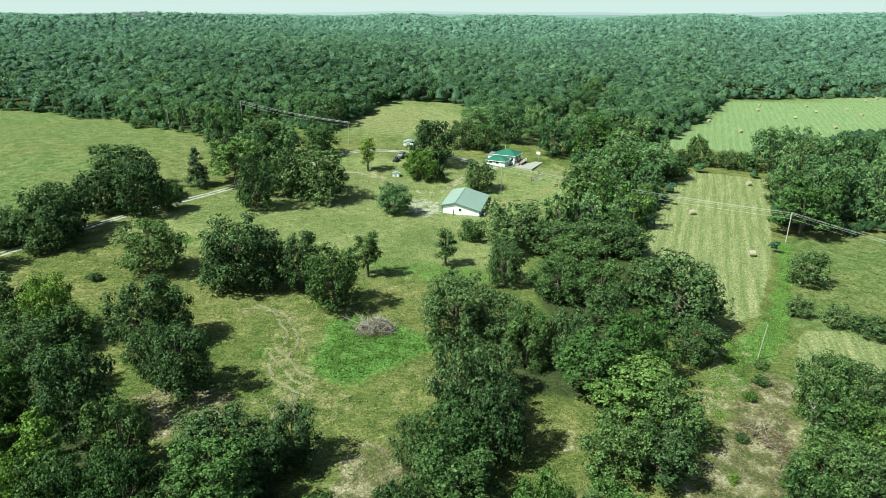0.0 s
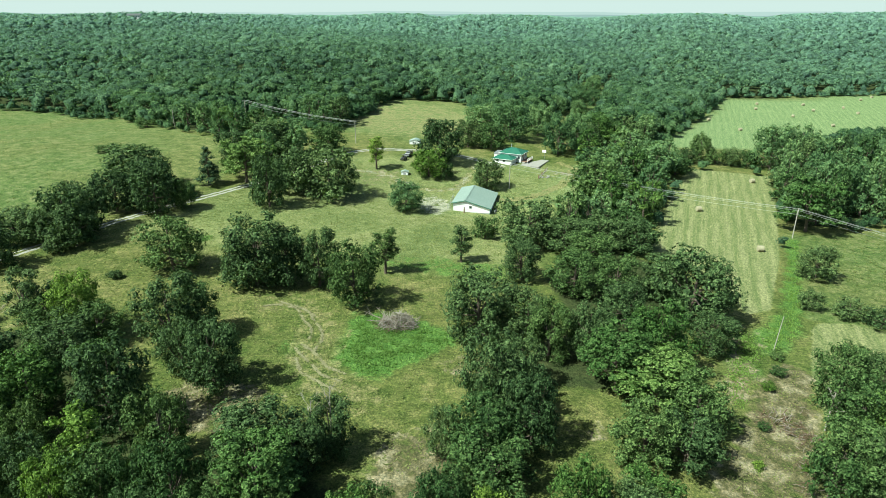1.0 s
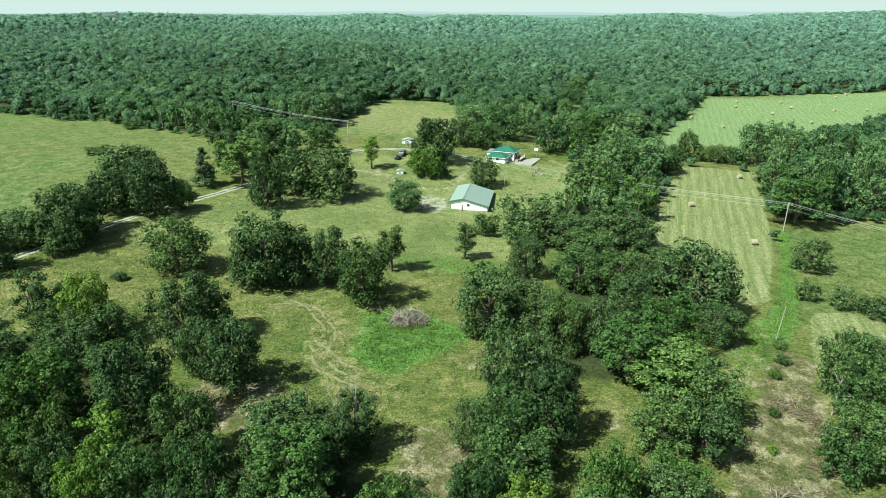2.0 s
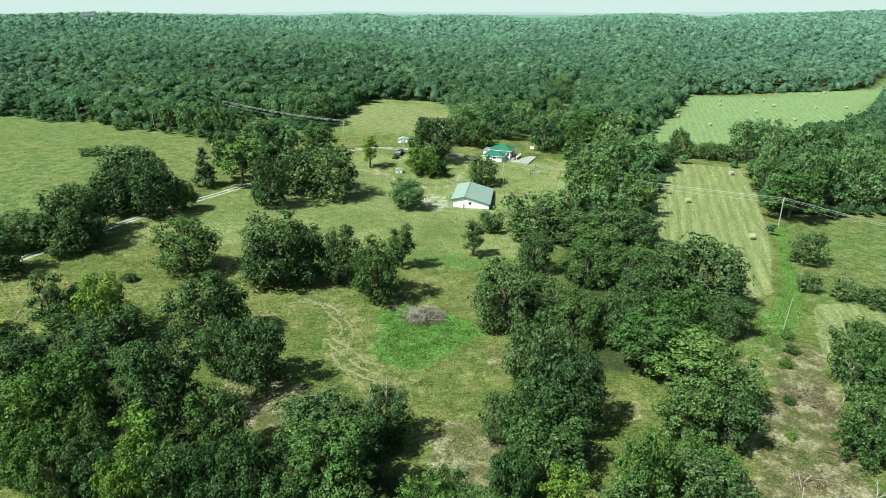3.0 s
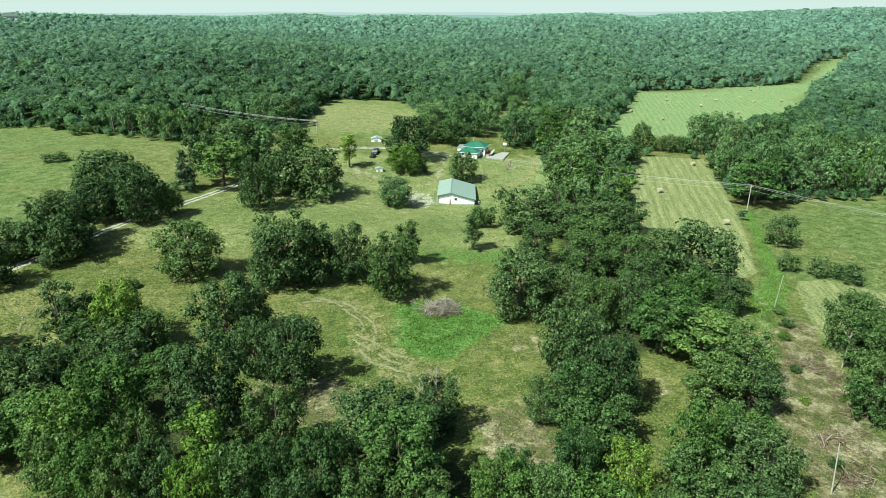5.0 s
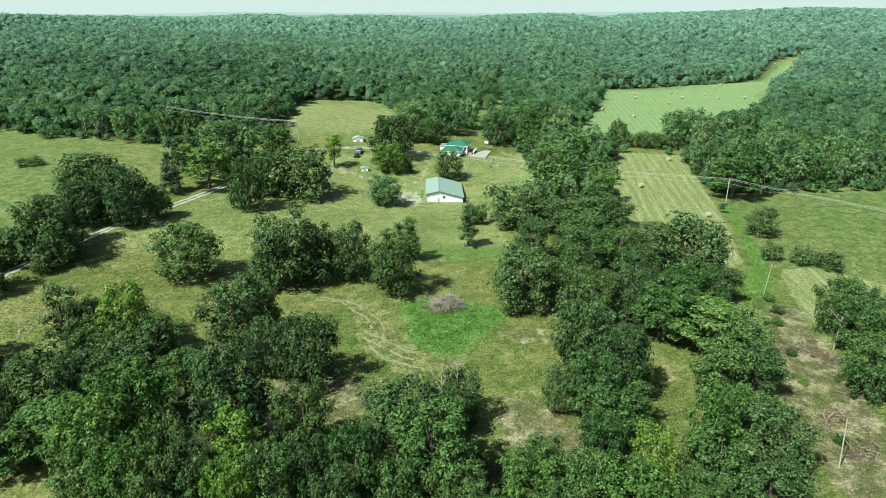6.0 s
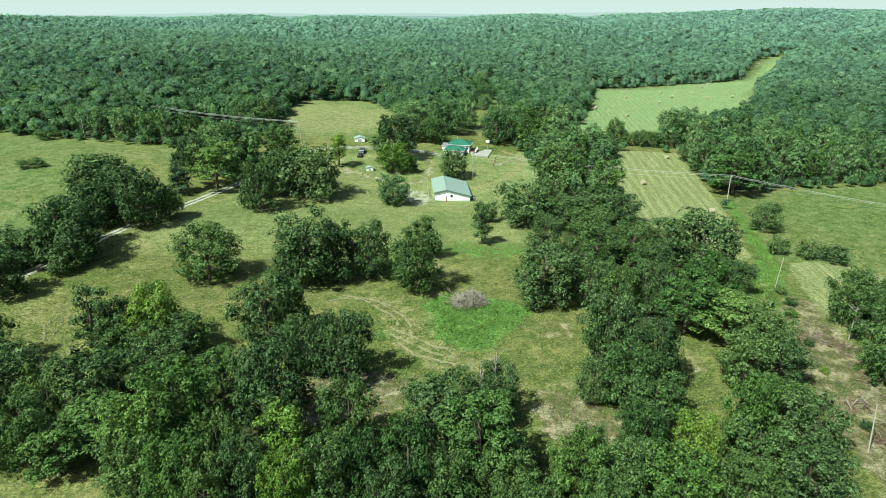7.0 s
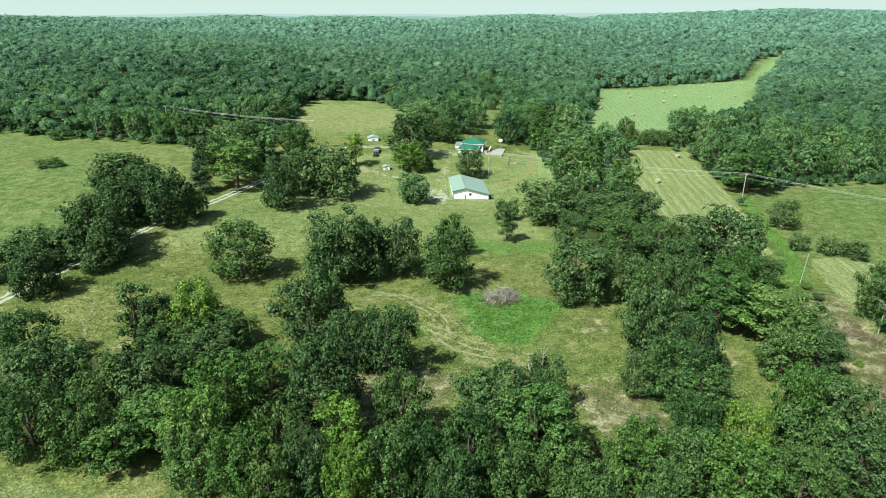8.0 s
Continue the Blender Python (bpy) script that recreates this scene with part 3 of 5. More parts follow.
def tube(bm, pts, radii, sides=7):
    """A tapered limb through the points."""
    rings = []
    for i, (p, r) in enumerate(zip(pts, radii)):
        d = (pts[min(i + 1, len(pts) - 1)] - pts[max(i - 1, 0)]).normalized()
        a = d.orthogonal().normalized()
        b = d.cross(a)
        rings.append([bm.verts.new(p + (a * math.cos(t) + b * math.sin(t)) * r) for t in [2 * math.pi * k / sides for k in range(sides)]])
    for r0, r1 in zip(rings[:-1], rings[1:]):
        for k in range(sides):
            bm.faces.new((r0[k], r0[(k + 1) % sides], r1[(k + 1) % sides], r1[k]))
    bm.faces.new(rings[-1])
    bm.faces.new(rings[0][::-1])


def trunk_mesh(rng, high, boughs):
    """A tapered trunk with limbs that reach into the boughs."""
    bm = bmesh.new()
    r = 0.022 * high + 0.05
    bend = Vector((rng.uniform(-0.3, 0.3), rng.uniform(-0.3, 0.3), 0))
    pts = [Vector((0, 0, -0.4)), Vector((0, 0, 0.25)), bend * 0.5 + Vector((0, 0, high * 0.28)), bend + Vector((0, 0, high * 0.55)), bend + Vector((0, 0, high * 0.8))]
    tube(bm, pts, [r * 1.5, r * 1.15, r * 0.9, r * 0.6, r * 0.15], 8)
    for k in range(0, len(boughs), max(1, len(boughs) // 9)):
        tip = Vector(boughs[k])
        start = bend * 0.6 + Vector((0, 0, min(tip.z * 0.75, high * rng.uniform(0.22, 0.5))))
        midp = start.lerp(tip, 0.55) + Vector((0, 0, -0.06 * high))
        tube(bm, [start, midp, tip], [r * 0.45, r * 0.3, r * 0.08], 5)
    me = bpy.data.meshes.new("trunk")
    bmesh.ops.recalc_face_normals(bm, faces=bm.faces)
    bm.to_mesh(me)
    bm.free()
    me.materials.append(BARK)
    return me


# patterns of crowns: leaf kind, shape, height, radius, boughs, sprays, spray size
PATTERNS = {}


def pattern(key, leaf, shape, high, wide, count, tufts_in, each, tuft, size, copies, droop=0.0):
    for k in range(copies):
        rng = np.random.default_rng(abs(hash_of(key)) + 17 * k)
        cm, boughs = crown_mesh("crown", rng, shape, count + 2 * k, tufts_in, each, tuft, size, high, wide, LEAF[leaf], droop)
        PATTERNS.setdefault(key, []).append((high, wide, trunk_mesh(rng, high, boughs), cm))


def hash_of(text):
    return sum((i + 1) * ord(ch) for i, ch in enumerate(text))


for leaf in "ogdyfbh":
    droop = 0.5 if leaf == "f" else 0.0
    shape = "spread" if leaf == "f" else "round"
    many = 4 if leaf in "og" else 3 if leaf in "db" else 2
    pattern(leaf + "_near", leaf, shape, 11, 5.5, 46, 1600, 6, 0.30, 0.165, many, droop)
    pattern(leaf + "_far", leaf, shape, 12, 7.0, 42, 1300, 5, 0.40, 0.25, max(1, many - 1), droop)
for leaf in "ogyd":
    pattern(leaf + "_slim", leaf, "slim", 10, 3.0, 19, 600, 5, 0.28, 0.16, 2)
for leaf in "ogy":
    pattern(leaf + "_low", leaf, "low", 5, 3.6, 17, 520, 5, 0.28, 0.16, 2)
for leaf in "ogdbh":
    pattern(leaf + "_wood", leaf, "round", 12, 5.2, 22, 330, 4, 0.44, 0.34, 3)
pattern("c_slim", "c", "cone", 11, 3.4, 30, 900, 4, 0.22, 0.15, 1)
TREE_WORDS = {"b": ("leafy_tree", "fresh bright green leafy tree with a full crown"), "o": ("oak_tree", "broad dark green oak tree with a dense crown"), "g": ("leafy_tree", "mid green leafy tree with a rounded crown"),
              "y": ("bright_tree", "bright yellow-green leafy tree"), "f": ("locust_tree", "feathery pale green locust tree"),
              "h": ("leafy_tree", "soft green leafy tree of the surrounding woods"),
              "d": ("hickory_tree", "olive green hickory tree with drooping boughs"), "c": ("cedar_tree", "dark pointed cedar tree")}
GROVE = ["trees"]


def tree(x, y, high, wide, leaf, plain=False):
    """One tree, rooted in the ground: height and crown radius in metres."""
    dist = math.hypot(x, y)
    size = "far" if dist > 150 or wide > 8.5 else "near"
    if high < 7.2:
        size = "low" if leaf in "ogy" else size
    elif wide < 0.32 * high and leaf in "ogydc":
        size = "slim"
    key = leaf + "_" + ("wood" if plain else size)
    if key not in PATTERNS:
        key = leaf + ("_slim" if leaf == "c" else "_near")
    options = PATTERNS[key]
    h0, w0, tm, cm = options[int(CLIMB.integers(len(options)))]
    name, words = TREE_WORDS[leaf]
    if high < 7.2:
        name, words = "shrub", words.replace("tree", "shrub")
    root = tagged(new(name), words, "tree" if high >= 7.2 else "shrub", GROVE[0])
    root.matrix_world = pose(x, y, up(x, y), 0, 0, CLIMB.uniform(0, 360)) @ Matrix.Diagonal((wide / w0, wide / w0, high / h0, 1))
    part("trunk", tm, BARK, root)
    part("crown", cm, LEAF[leaf], root)
    return root


PLACED = []
plain_tree = tree


def tree(x, y, high, wide, leaf):
    PLACED.append((x, y, wide))
    return plain_tree(x, y, high, wide, leaf)


# hedgerow along the lane
tree(-107.2, 140.5, 8.5, 7.0, "o")
tree(-102.7, 126.2, 10.5, 5.6, "o")
tree(-95.2, 142.1, 14.1, 7.0, "o")
tree(-94.5, 149.0, 13.2, 6.4, "o")
tree(-94.9, 181.5, 14.0, 10.2, "o")
tree(-82.0, 161.3, 14.7, 6.6, "o")
tree(-76.3, 166.0, 9.0, 3.7, "g")
tree(-100.1, 141.1, 9.0, 5.8, "o")
tree(-92.1, 139.0, 11.0, 6.0, "o")
tree(-93.2, 162.5, 12.0, 6.8, "o")
tree(-88.2, 173.1, 12.0, 7.5, "o")
tree(-94.2, 135.0, 5.0, 3.4, "o")
# grove beside the lane
tree(-76.1, 187.2, 12.1, 4.5, "c")
tree(-65.8, 191.4, 14.1, 8.2, "f")
tree(-53.5, 170.7, 15.1, 6.0, "o")
tree(-38.2, 183.7, 15.4, 9.9, "o")
tree(-48.1, 184.9, 13.8, 7.1, "o")
tree(-65.7, 219.8, 13.3, 9.5, "o")
tree(-74.0, 207.9, 12.4, 6.1, "o")
tree(-45.1, 228.0, 11.6, 7.7, "g")
tree(-47.7, 190.0, 2.9, 1.8, "y")
# trees round the farmyard
tree(-26.3, 212.9, 11.2, 3.4, "y")
tree(-14.4, 176.7, 9.3, 5.6, "h")
tree(-7.8, 208.7, 9.6, 6.6, "y")
tree(-4.0, 223.5, 16.1, 9.3, "o")
tree(-1.9, 207.5, 5.9, 2.8, "g")
tree(11.8, 201.1, 10.3, 5.7, "o")
tree(7.7, 246.5, 11.4, 6.1, "o")
tree(16.9, 245.3, 10.2, 7.2, "g")
tree(26.4, 262.1, 15.8, 9.4, "h")
tree(15.2, 283.6, 11.0, 9.4, "h")
tree(40.4, 274.9, 14.0, 6.6, "h")
tree(43.5, 242.5, 16.1, 7.1, "h")
tree(54.7, 258.3, 14.0, 7.5, "h")
tree(64.7, 264.3, 13.0, 7.0, "b")
tree(43.5, 322.9, 11.0, 7.7, "h")
tree(60.5, 338.0, 11.0, 5.5, "h")
tree(71.0, 336.0, 9.0, 4.5, "h")
tree(80.5, 366.0, 12.0, 6.5, "h")
tree(92.0, 388.0, 10.0, 5.5, "h")
tree(86.0, 402.0, 11.0, 6.0, "h")
tree(101.0, 428.0, 12.0, 6.5, "h")
tree(108.0, 452.0, 11.0, 6.0, "h")
tree(33.0, 296.0, 10.0, 5.0, "h")
# trees between the yard and the hay field
tree(46.6, 189.9, 14.0, 10.4, "g")
tree(71.9, 216.4, 14.0, 10.6, "h")
tree(67.8, 228.9, 9.0, 8.1, "b")
tree(46.9, 159.3, 8.0, 5.9, "g")
tree(83.8, 222.8, 8.0, 7.0, "g")
tree(59.7, 180.1, 7.0, 4.7, "g")
# trees in the pasture
tree(-64.3, 127.2, 13.2, 7.5, "g")
tree(-44.2, 121.5, 15.9, 7.8, "o")
tree(-37.9, 122.5, 13.5, 5.6, "o")
tree(-30.8, 121.7, 13.1, 4.9, "o")
tree(-22.0, 113.7, 13.8, 6.1, "d")
tree(-17.0, 129.0, 10.9, 3.3, "d")
tree(0.6, 136.7, 9.6, 2.8, "o")
tree(-47.8, 122.1, 7.9, 3.8, "o")
tree(-53.0, 97.0, 13.5, 6.6, "o")
tree(-49.0, 100.2, 11.0, 4.3, "g")
tree(-41.4, 84.6, 12.8, 5.3, "o")
tree(-47.6, 87.6, 10.4, 4.0, "o")
tree(-43.6, 85.8, 8.8, 3.0, "o")
# wood below the pasture
tree(-81.0, 101.7, 12.3, 3.7, "o")
tree(-78.4, 103.6, 8.2, 4.8, "g")
tree(-70.5, 100.5, 12.5, 4.9, "y")
tree(-73.4, 97.5, 8.0, 6.3, "d")
tree(-66.1, 97.5, 8.0, 4.7, "g")
tree(-68.3, 90.5, 8.0, 6.2, "o")
tree(-65.9, 76.4, 11.8, 5.8, "b")
tree(-51.9, 74.1, 15.5, 6.0, "o")
tree(-60.1, 84.5, 7.9, 3.6, "f")
tree(-42.7, 67.0, 11.5, 4.6, "d")
tree(-51.4, 64.0, 11.2, 3.3, "y")
tree(-36.7, 56.5, 12.7, 4.6, "g")
tree(-28.9, 66.4, 10.7, 6.7, "o")
tree(-27.0, 57.6, 12.3, 5.6, "f")
tree(-20.4, 69.1, 9.3, 3.6, "o")
tree(-24.5, 65.5, 8.5, 4.2, "o")
tree(-74.8, 74.9, 8.0, 5.6, "f")
tree(-59.3, 65.8, 10.6, 3.4, "d")
tree(-78.1, 85.1, 10.0, 5.8, "o")
tree(-77.2, 81.8, 10.0, 4.5, "o")
tree(-90.0, 87.8, 11.0, 6.0, "o")
tree(-97.2, 100.1, 10.0, 5.7, "g")
tree(-82.5, 81.7, 10.0, 4.3, "d")
tree(-83.3, 73.3, 11.0, 4.6, "d")
tree(-90.5, 76.9, 11.0, 4.9, "d")
tree(-79.6, 71.4, 7.9, 4.0, "f")
tree(-68.7, 69.1, 12.0, 4.9, "b")
tree(-69.7, 66.1, 9.2, 4.2, "g")
tree(-63.7, 62.5, 10.0, 4.4, "b")
tree(-56.1, 60.0, 10.0, 3.4, "o")
tree(-51.4, 57.3, 10.0, 3.5, "y")
tree(-46.2, 58.0, 10.0, 3.9, "g")
tree(-42.0, 58.0, 10.0, 3.2, "g")
tree(-60.7, 59.8, 9.0, 3.2, "d")
tree(-40.0, 53.0, 9.0, 3.5, "o")
tree(-32.7, 53.6, 9.0, 3.9, "g")
tree(-25.5, 52.9, 8.0, 4.1, "d")
tree(-23.4, 48.3, 8.0, 3.2, "g")
tree(1.5, 62.2, 8.8, 6.0, "g")
tree(10.8, 53.7, 12.7, 3.9, "b")
tree(0.5, 51.2, 10.0, 3.4, "y")
tree(-15.7, 52.3, 9.0, 4.4, "b")
tree(-10.7, 48.6, 10.0, 4.6, "g")
tree(-5.3, 54.0, 10.0, 3.7, "g")
tree(-5.6, 45.3, 10.0, 5.5, "b")
tree(8.7, 49.1, 9.0, 5.3, "g")
tree(18.8, 51.1, 10.0, 5.5, "o")
tree(11.9, 43.6, 9.0, 4.9, "o")
tree(1.2, 42.6, 9.0, 4.5, "d")
tree(-15.3, 45.7, 8.0, 3.7, "g")
# trees across the middle
tree(2.9, 103.6, 13.6, 7.8, "o")
tree(11.2, 100.5, 10.9, 5.0, "o")
tree(19.0, 150.9, 11.9, 9.5, "o")
tree(7.8, 154.8, 6.0, 3.9, "g")
tree(27.5, 147.2, 9.0, 7.6, "o")
tree(37.8, 148.3, 9.0, 7.0, "o")
tree(31.5, 136.8, 9.0, 6.5, "g")
tree(46.1, 147.3, 9.0, 7.1, "o")
tree(14.0, 127.9, 10.6, 4.8, "o")
tree(24.8, 121.3, 10.0, 6.5, "g")
tree(33.3, 119.6, 10.0, 5.9, "g")
tree(32.0, 107.4, 10.0, 4.9, "o")
tree(47.0, 111.5, 14.5, 9.5, "o")
tree(43.8, 119.6, 10.0, 6.1, "o")
tree(14.9, 96.2, 10.8, 4.8, "d")
tree(21.7, 94.5, 11.8, 4.8, "o")
tree(8.5, 86.1, 10.0, 4.4, "o")
tree(3.0, 77.5, 15.0, 5.6, "o")
tree(8.1, 71.3, 13.1, 4.5, "o")
tree(4.9, 75.9, 12.0, 4.4, "o")
tree(1.2, 67.1, 11.0, 5.3, "g")
tree(-4.3, 69.4, 8.0, 3.0, "o")
tree(24.3, 85.7, 12.0, 6.2, "f")
tree(33.1, 91.4, 13.1, 6.6, "b")
tree(45.9, 99.0, 8.0, 4.8, "o")
tree(29.8, 81.8, 9.7, 7.2, "f")
tree(33.4, 75.5, 10.3, 5.5, "g")
tree(29.1, 67.6, 8.0, 5.3, "o")
tree(23.5, 68.5, 10.0, 5.0, "g")
tree(20.1, 56.3, 8.0, 4.9, "b")
tree(15.3, 55.6, 8.0, 3.6, "o")
tree(-13.5, 54.3, 8.0, 3.2, "g")
tree(-4.1, 56.4, 9.0, 3.7, "g")
# trees beside the cleared strip
tree(85.7, 133.7, 8.4, 5.0, "o")
tree(74.8, 117.3, 4.9, 3.0, "o")
tree(80.8, 113.2, 4.7, 3.5, "o")
tree(85.4, 109.1, 4.4, 3.8, "o")
tree(58.6, 80.8, 12.6, 5.0, "g")
tree(57.5, 74.0, 10.5, 5.0, "g")
tree(50.3, 64.9, 9.0, 5.3, "g")
tree(66.9, 83.2, 9.0, 4.9, "o")
tree(59.9, 71.0, 10.0, 4.8, "b")
tree(54.0, 62.8, 9.0, 4.9, "o")
tree(46.3, 62.2, 7.0, 3.4, "g")
# sprouts on the cleared strip
for sx, sy, sh, sw, leaf in ((44.5, 76.0, 1.3, 1.1, "g"), (50.5, 86.5, 1.6, 1.4, "y"), (39.5, 67.5, 1.2, 1.0, "y"), (54.5, 91.0, 1.7, 1.5, "g"), (33.0, 53.5, 1.3, 1.1, "g"), (57.0, 96.5, 1.4, 1.5, "g"), (46.0, 67.0, 1.0, 0.8, "y")):
    tree(sx, sy, sh, sw, leaf)
# trees round the big field
tree(128.0, 239.0, 18.0, 9.5, "h")
tree(101.0, 244.0, 12.0, 4.6, "g")
tree(94.0, 240.0, 6.5, 4.0, "o")
tree(107.0, 242.0, 6.5, 4.2, "g")
tree(113.0, 241.0, 7.3, 4.0, "o")
tree(119.0, 240.0, 7.0, 4.2, "g")
tree(102.3, 167.4, 15.8, 8.9, "f")
tree(120.9, 212.9, 8.0, 7.3, "o")
# low bushes in the open
tree(-124.6, 222.2, 2.8, 4.6, "g")
tree(-133.6, 276.4, 4.1, 5.8, "g")
tree(-76.1, 123.4, 1.3, 1.6, "o")
tree(-75.4, 122.9, 1.8, 1.4, "o")
tree(-75.0, 123.0, 1.7, 1.4, "o")

# ---- woods beyond, too many to count ----


def woodland(name, label, r0, r1, step, sprays, size, lobes, wide, high, seed, a0=-41, a1=54, verge=False):
    rng = np.random.default_rng(seed)
    pts = []
    for k in range(max(1, int((r1 - r0) / step))):
        r = r0 + (k + 0.5) * step
        m = int(r * radians(a1 - a0) / step)
        a = radians(a0) + (np.arange(m) + rng.uniform(-0.75, 0.75, m)) * step / r
        rr = r + rng.uniform(-0.75, 0.75, m) * step
        pts.append(np.stack([np.sin(a) * rr, np.cos(a) * rr], 1))
    p = np.concatenate(pts)
    inner = open_ground(p[:, 0], p[:, 1])
    near_edge = (inner < -0.2) & (inner > -5.5) if verge else inner < -2.0
    p, inner = p[near_edge], inner[near_edge]
    if r0 < 300:
        own = np.array(PLACED)
        d = np.hypot(p[:, None, 0] - own[None, :, 0], p[:, None, 1] - own[None, :, 1])
        keep = (d > (0.7 * own[None, :, 2] + 2.0)).all(1)
        p, inner = p[keep], inner[keep]
    n = len(p)
    z = land(p[:, 0], p[:, 1])
    W = wide * rng.uniform(0.62, 1.4, n)
    H = high * rng.uniform(0.82, 1.16, n) * np.where(inner > -7, 0.82, 1.0)
    tones = rng.uniform(0, 1, n)
    # leaf colour steps paler with distance, haze put into the colour
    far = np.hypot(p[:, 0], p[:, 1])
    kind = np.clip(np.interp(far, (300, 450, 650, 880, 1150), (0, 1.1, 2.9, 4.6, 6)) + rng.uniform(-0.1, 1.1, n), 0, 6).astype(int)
    brink = inner > -8
    vs, fs, ts, ms, ls, base = [], [], [], [], [], 0
    # boughs of every tree, then sprays over the boughs
    for k in range(lobes):
        a = rng.uniform(0, 6.283, n)
        off = rng.uniform(0.0, 0.3, n) if k == 0 else rng.uniform(0.45, 0.8, n)
        c = np.stack([p[:, 0] + np.cos(a) * W * off, p[:, 1] + np.sin(a) * W * off, z + H * (np.where(brink, 0.48, 0.74) if k == 0 else rng.uniform(0.45, 0.80, n))], 1)
        rad = np.stack([W * (0.80 if k == 0 else 0.5)] * 2 + [np.where(brink, 0.46 * H, 0.52 * W) if k == 0 else 0.4 * W], 1)
        bv, bf = ICO_V, ICO_TOP
        wob = 1 + 0.4 * rng.uniform(-1, 1, (n, len(bv), 1))
        v = (c[:, None, :] + bv[None] * wob * rad[:, None, :] * 0.8).reshape(-1, 3)
        f = (bf[None] + np.arange(n)[:, None, None] * len(bv)).reshape(-1, 3)
        vs.append(v)
        fs.append(f + base)
        ts.append(np.repeat(tones, len(bv)))
        # boughs under the sprays draw darker leaf tones: inner crown shade in the colour
        ls.append(rng.uniform(0.1, 0.6, len(v)))
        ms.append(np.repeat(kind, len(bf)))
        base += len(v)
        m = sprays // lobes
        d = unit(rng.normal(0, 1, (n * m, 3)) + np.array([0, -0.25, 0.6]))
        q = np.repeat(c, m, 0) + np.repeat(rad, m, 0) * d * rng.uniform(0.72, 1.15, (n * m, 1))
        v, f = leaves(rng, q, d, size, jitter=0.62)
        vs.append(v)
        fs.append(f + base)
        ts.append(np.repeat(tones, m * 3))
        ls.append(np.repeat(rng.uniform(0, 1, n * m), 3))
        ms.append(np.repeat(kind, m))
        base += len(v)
    me = raw_mesh(name, np.concatenate(vs), np.concatenate(fs), HAZED_LEAVES[0], HAZED_LEAVES[1:], np.concatenate(ms))
    me.attributes.new("tone", "FLOAT", "POINT").data.foreach_set("value", np.concatenate(ts).astype(np.float32))
    me.attributes.new("leaf", "FLOAT", "POINT").data.foreach_set("value", np.concatenate(ls).astype(np.float32))
    return tagged(new(name, me), label, "woods", kind="stuff")


def far_canopy():
    """Unbroken tree tops on the ridges out to the horizon."""
    rng = np.random.default_rng(8)
    r = [1340.0]
    while r[-1] < 2700:
        r.append(r[-1] + 11 + (r[-1] - 1340) * 0.012)
    r = np.array(r)
    a = np.radians(np.linspace(-43, 56, 300))
    A, R = np.meshgrid(a, r)
    A = A + rng.uniform(-0.4, 0.4, A.shape) * (a[1] - a[0])
    R = R + rng.uniform(-0.4, 0.4, R.shape) * 12
    x, y = (np.sin(A) * R).ravel(), (np.cos(A) * R).ravel()
    z = land(x, y) + 11 + rng.uniform(-4.5, 3.5, len(x))
    n = len(a)
    i = np.arange((len(r) - 1) * n).reshape(len(r) - 1, n)[:, :-1].ravel()
    # palest leaf step, with the most haze in its colour
    me = raw_mesh("far_woods", np.stack([x, y, z], 1), np.stack([i, i + 1, i + n + 1, i + n], 1), HAZED_LEAVES[6])
    me.attributes.new("tone", "FLOAT", "POINT").data.foreach_set("value", rng.uniform(0.3, 0.8, len(x)).astype(np.float32))
    me.attributes.new("leaf", "FLOAT", "POINT").data.foreach_set("value", rng.uniform(0.0, 1.0, len(x)).astype(np.float32))
    me.polygons.foreach_set("use_smooth", np.ones(len(me.polygons), bool))
    return tagged(new("far_woods", me), "endless woods on the far ridges", "woods", kind="stuff")



def wood_edge():
    """The nearer trees of the surrounding woods, each a tree of its own."""
    rng = np.random.default_rng(77)
    GROVE[0] = "trees of the surrounding woods"
    own = np.array(PLACED)
    for r in np.arange(156, 300, 7.6):
        for a in np.arange(radians(-38), radians(50), 7.6 / r):
            rr, aa = r + rng.uniform(-4.5, 4.5), a + rng.uniform(-4.5, 4.5) / r
            x, y = math.sin(aa) * rr, math.cos(aa) * rr
            w = rng.uniform(3.8, 6.2)
            if open_ground(np.array([x]), np.array([y]))[0] > -2.2 or (np.hypot(own[:, 0] - x, own[:, 1] - y) < 0.72 * own[:, 2] + 2.2).any():
                continue
            plain_tree(round(x, 2), round(y, 2), rng.uniform(9.5, 14) * (1.18 if x > 115 else 1), w, "hhohghhb"[int(rng.integers(8))], True)


wood_edge()
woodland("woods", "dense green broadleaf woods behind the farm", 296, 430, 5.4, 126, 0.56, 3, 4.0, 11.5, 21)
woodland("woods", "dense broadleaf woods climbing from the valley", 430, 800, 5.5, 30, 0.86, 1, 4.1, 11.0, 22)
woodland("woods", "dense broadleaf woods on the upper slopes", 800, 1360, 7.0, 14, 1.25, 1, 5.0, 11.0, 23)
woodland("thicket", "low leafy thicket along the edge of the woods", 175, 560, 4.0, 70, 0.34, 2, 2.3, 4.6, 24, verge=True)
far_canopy()


